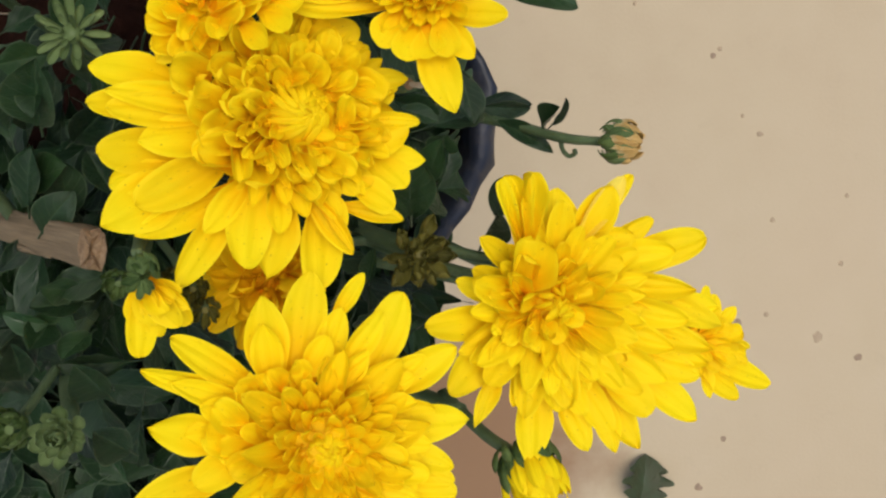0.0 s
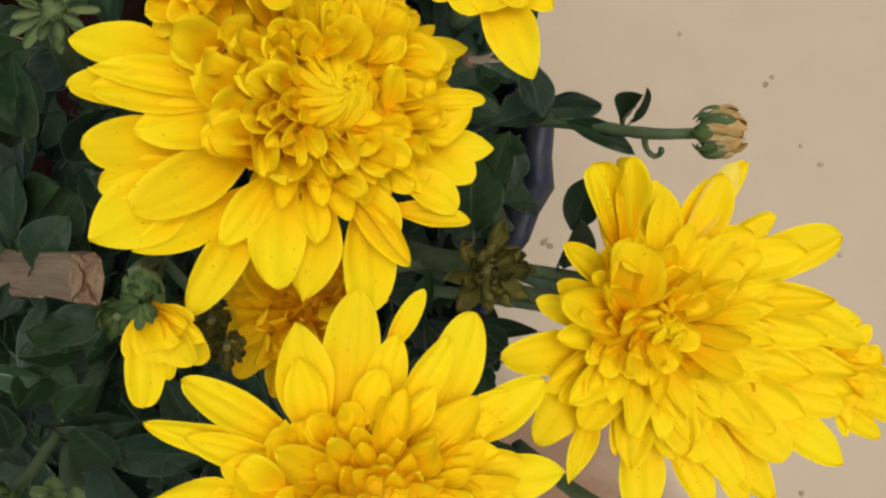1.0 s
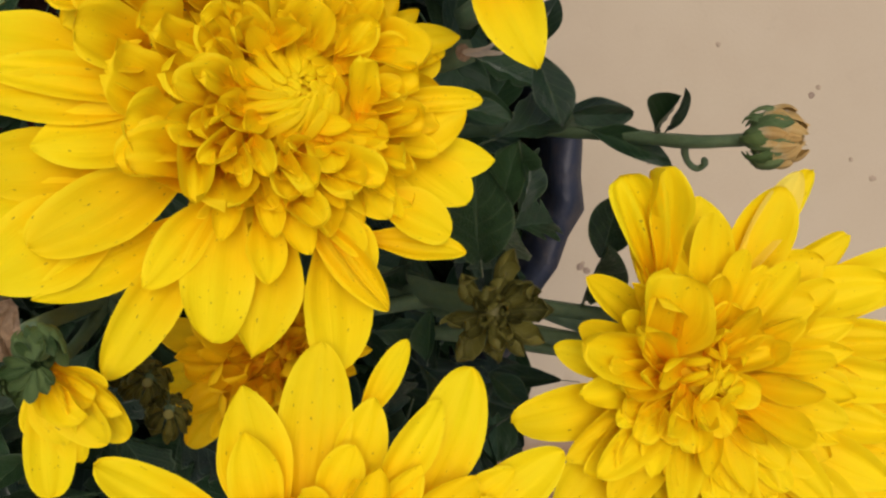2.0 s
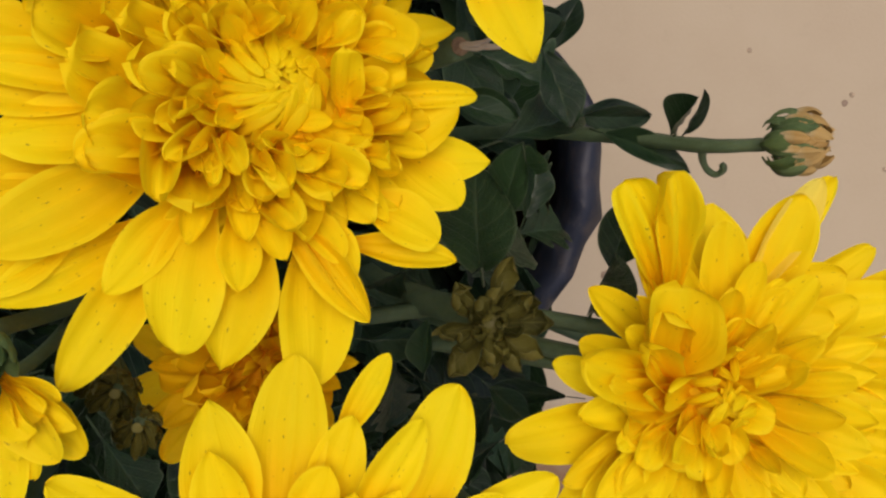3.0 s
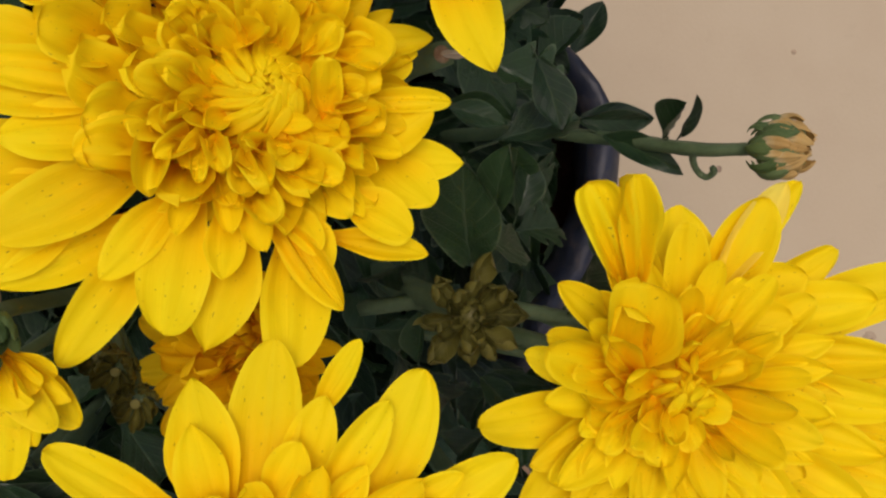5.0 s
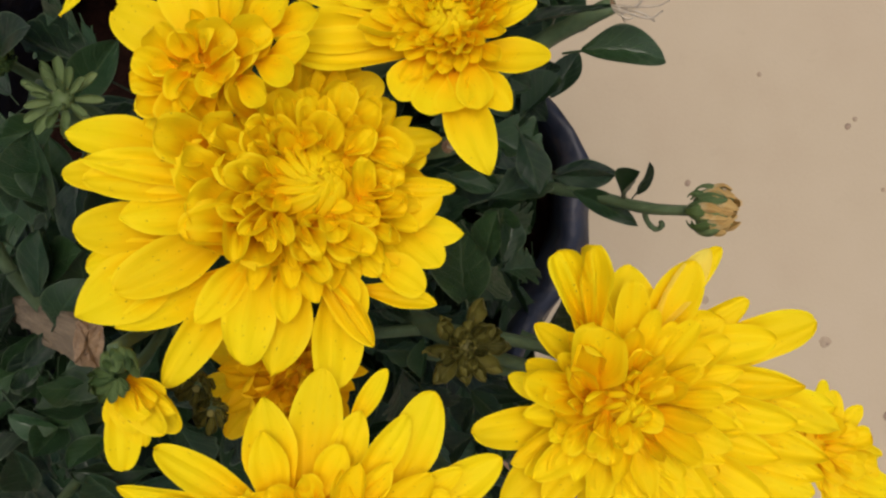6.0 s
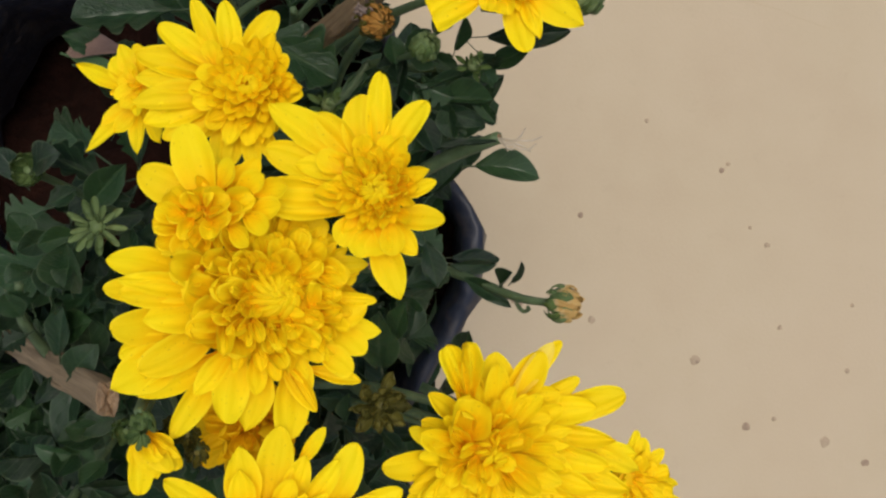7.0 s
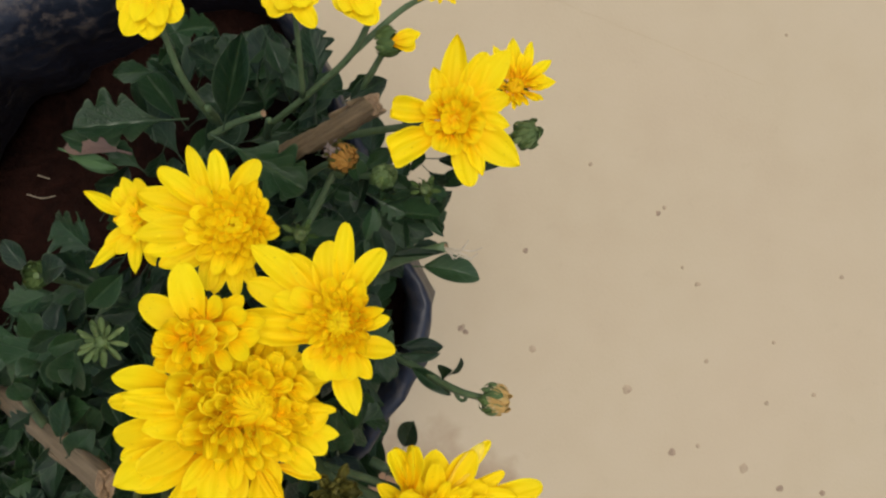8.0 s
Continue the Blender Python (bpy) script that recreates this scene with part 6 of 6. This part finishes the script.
# ---- canes ----
def cane(a, b, wide, thick, label, seed, mat):
    a, b = Vector(a), Vector(b)
    rng = random.Random(seed)
    ob = thing("bamboo_stake", a, label, "plant stake", "split stakes in the bag")
    y = (b - a).normalized()
    x = y.cross(Vector((0, 0, 1))).normalized()
    z = x.cross(y)
    m = Matrix((x, y, z)).transposed().to_4x4()
    ln, sides, steps = (b - a).length, 16, 34
    verts, faces = [], []
    for j in range(steps + 1):
        f = j / steps
        for k in range(sides):
            q = 2 * math.pi * k / sides
            cx, cz = math.cos(q), math.sin(q)
            cx, cz = math.copysign(abs(cx) ** 0.35, cx) * wide / 2, math.copysign(abs(cz) ** 0.35, cz) * thick / 2
            w = 1 + 0.24 * noise.noise((f * 5 + seed, k * 0.9, 0)) + 0.16 * noise.noise((f * 13 + seed, k * 2.1, 4)) + 0.10 * noise.noise((f * 40 + seed, k * 3.3, 9)) + (0.05 if j == steps // 2 else 0)
            e = rng.uniform(-0.5, 0.5) * (0.0046 if j == steps else 0.002 if j == steps - 1 else 0)
            verts.append((cx * w + 0.0008 * math.sin(4 * f + seed), f * ln + e, cz * w))
    for j in range(steps):
        faces += [(j * sides + k, j * sides + (k + 1) % sides, (j + 1) * sides + (k + 1) % sides, (j + 1) * sides + k) for k in range(sides)]
    faces.append(tuple(range(sides)))
    part("shaft", mesh_of("shaft", verts, faces, mat), ob, Matrix.Translation(a) @ m)
    ev, ef = [], []
    base = steps * sides
    ev = [verts[base + k] for k in range(sides)]
    for s in (0.66, 0.33):
        for k in range(sides):
            v = verts[base + k]
            ev.append((v[0] * s, ln + rng.uniform(-0.0012, 0.0012), v[2] * s))
    ev.append((0, ln - 0.0006, 0))
    for r in range(2):
        ef += [(r * sides + k, r * sides + (k + 1) % sides, (r + 1) * sides + (k + 1) % sides, (r + 1) * sides + k) for k in range(sides)]
    ef += [(2 * sides + k, 2 * sides + (k + 1) % sides, 3 * sides) for k in range(sides)]
    # torn strips lifting off the side
    for s in range(3):
        f0, f1 = 0.62 + 0.1 * s, 0.80 + 0.07 * s
        side_ = -1 if s != 1 else 1
        pts = [(side_ * wide * 0.45, ln * (f0 + (f1 - f0) * q), thick * (0.30 + 0.10 * math.sin(5 * q + s))) for q in (0, 0.35, 0.7, 1.0)]
        part("torn_strip", tube("torn_strip", pts, 0.0011, 0.0004, mat, (0, 0, 0), 5, 4, 0.3, s), ob, Matrix.Translation(a) @ m)
    part("broken_end", mesh_of("broken_end", ev, ef, CANE_END, False), ob, Matrix.Translation(a) @ m, "splintered pale end")


cane((-0.150, -0.023, 0.345), (-0.0400, -0.0247, 0.5380), 0.0076, 0.0042, "weathered tan bamboo stake with a broken end", 2, BAMBOO)
cane((-0.004, 0.0712, 0.4600), (0.0262, 0.0850, 0.5135), 0.0064, 0.0046, "brown split bamboo stake leaning among the leaves", 5, CANE_DARK)

# ---- dirt on the floor ----
def speck(at, r, seed, mat, label):
    rng = random.Random(seed)
    n = 15
    verts = [(0, 0, 0.0009)] + [(q * 0.6 * math.cos(k * 6.283 / n), q * 0.6 * math.sin(k * 6.283 / n), 0.0008) for k in range(n) for q in (r * rng.uniform(0.75, 1.1),)]
    verts += [(verts[1 + k][0] * 1.6, verts[1 + k][1] * 1.6, 0.0001) for k in range(n)]
    faces = [(0, 1 + k, 1 + (k + 1) % n) for k in range(n)] + [(1 + k, 1 + n + k, 1 + n + (k + 1) % n, 1 + (k + 1) % n) for k in range(n)]
    ob = part("dirt_speck", mesh_of("dirt_speck", verts, faces, mat), None, Matrix.Translation((at[0], at[1], 0.0)) @ Euler((0, 0, rng.uniform(0, 6))).to_matrix().to_4x4())
    tagged(ob, label, "dirt", "specks on the floor")


speck((0.2552, -0.1111), 0.0032, 0, SPECK, 'small dark speck of dirt on the cement floor')
speck((0.2471, -0.1925), 0.0022, 1, SPECK, 'small dark speck of dirt on the cement floor')
speck((0.2302, -0.2269), 0.0030, 2, SPECK, 'small dark speck of dirt on the cement floor')
speck((0.3418, -0.1351), 0.0026, 3, SPECK, 'small dark speck of dirt on the cement floor')
speck((0.2186, -0.0651), 0.0024, 4, SPECK, 'small dark speck of dirt on the cement floor')
speck((0.1334, 0.0383), 0.0022, 5, SPECK, 'small dark speck of dirt on the cement floor')
speck((0.2342, 0.0723), 0.0022, 6, SPECK, 'small dark speck of dirt on the cement floor')
speck((0.2387, 0.0769), 0.0020, 7, STAIN, 'small dark speck of dirt on the cement floor')
speck((0.2554, 0.0317), 0.0016, 8, STAIN, 'small dark speck of dirt on the cement floor')
speck((0.2689, 0.0193), 0.0015, 9, STAIN, 'small dark speck of dirt on the cement floor')
speck((0.3803, 0.0308), 0.0020, 10, STAIN, 'small dark speck of dirt on the cement floor')
speck((0.0870, -0.0239), 0.0026, 11, SPECK, 'small dark speck of dirt on the cement floor')
speck((0.0910, -0.0263), 0.0024, 12, SPECK, 'small dark speck of dirt on the cement floor')
speck((0.3404, -0.1354), 0.0024, 13, SPECK, 'small dark speck of dirt on the cement floor')
speck((0.3748, -0.1374), 0.0026, 14, SPECK, 'small dark speck of dirt on the cement floor')
speck((0.1797, 0.1070), 0.0018, 15, STAIN, 'small dark speck of dirt on the cement floor')
speck((0.3258, 0.2146), 0.0016, 16, STAIN, 'small dark speck of dirt on the cement floor')
speck((0.3297, -0.0226), 0.0017, 17, STAIN, 'small dark speck of dirt on the cement floor')
speck((0.0891, -0.0217), 0.0015, 18, STAIN, 'small dark speck of dirt on the cement floor')
speck((0.3120, -0.1210), 0.0042, 50, STAIN, 'faint brownish stain on the cement floor')
speck((0.1428, -0.0367), 0.0030, 51, STAIN, 'faint brownish stain on the cement floor')
speck((0.2753, -0.1053), 0.0020, 52, STAIN, 'faint brownish stain on the cement floor')
speck((0.2675, 0.0193), 0.0020, 53, STAIN, 'faint brownish stain on the cement floor')
speck((0.3270, -0.0697), 0.0020, 54, STAIN, 'faint brownish stain on the cement floor')
speck((0.2176, -0.0641), 0.0040, 55, STAIN, 'faint brownish stain on the cement floor')
speck((0.2780, -0.0396), 0.0020, 56, STAIN, 'faint brownish stain on the cement floor')
speck((0.3636, -0.0617), 0.0020, 57, STAIN, 'faint brownish stain on the cement floor')

# ---- fallen leaf and a hair crack on the floor ----
fallen = part("fallen_leaf", leaf_mesh(3, leaf_material("withering_leaf", (0.055, 0.05, 0.02), (0.045, 0.13, 0.06), (0.10, 0.14, 0.08)), 0.75, 77), None, Matrix.Translation((0.186, -0.246, 0.006)) @ Euler((0.12, 0.1, -0.15)).to_matrix().to_4x4() @ Matrix.Diagonal((0.045, 0.045, 0.045, 1)))
tagged(fallen, "fallen green leaf lying on the cement floor", "leaf")


verts, faces = [], []
for k in range(41):
    f = k / 40
    x, y = 0.10 + 0.21 * f, 0.2455 - 0.070 * f + 0.002 * noise.noise((f * 14, 0, 0))
    w = 0.0002 + 0.00015 * noise.noise((f * 25, 3, 0))
    verts += [(x, y - w, 0.0003), (x, y + w, 0.0003)]
    if k:
        faces.append((2 * k - 2, 2 * k, 2 * k + 1, 2 * k - 1))
tagged(part("floor_crack", mesh_of("floor_crack", verts, faces, grained("crack_dust", (0.43, 0.34, 0.215), (0.465, 0.375, 0.24), 300, rough=0.9)), None), "hairline crack across the cement floor", "crack", "", "structure")
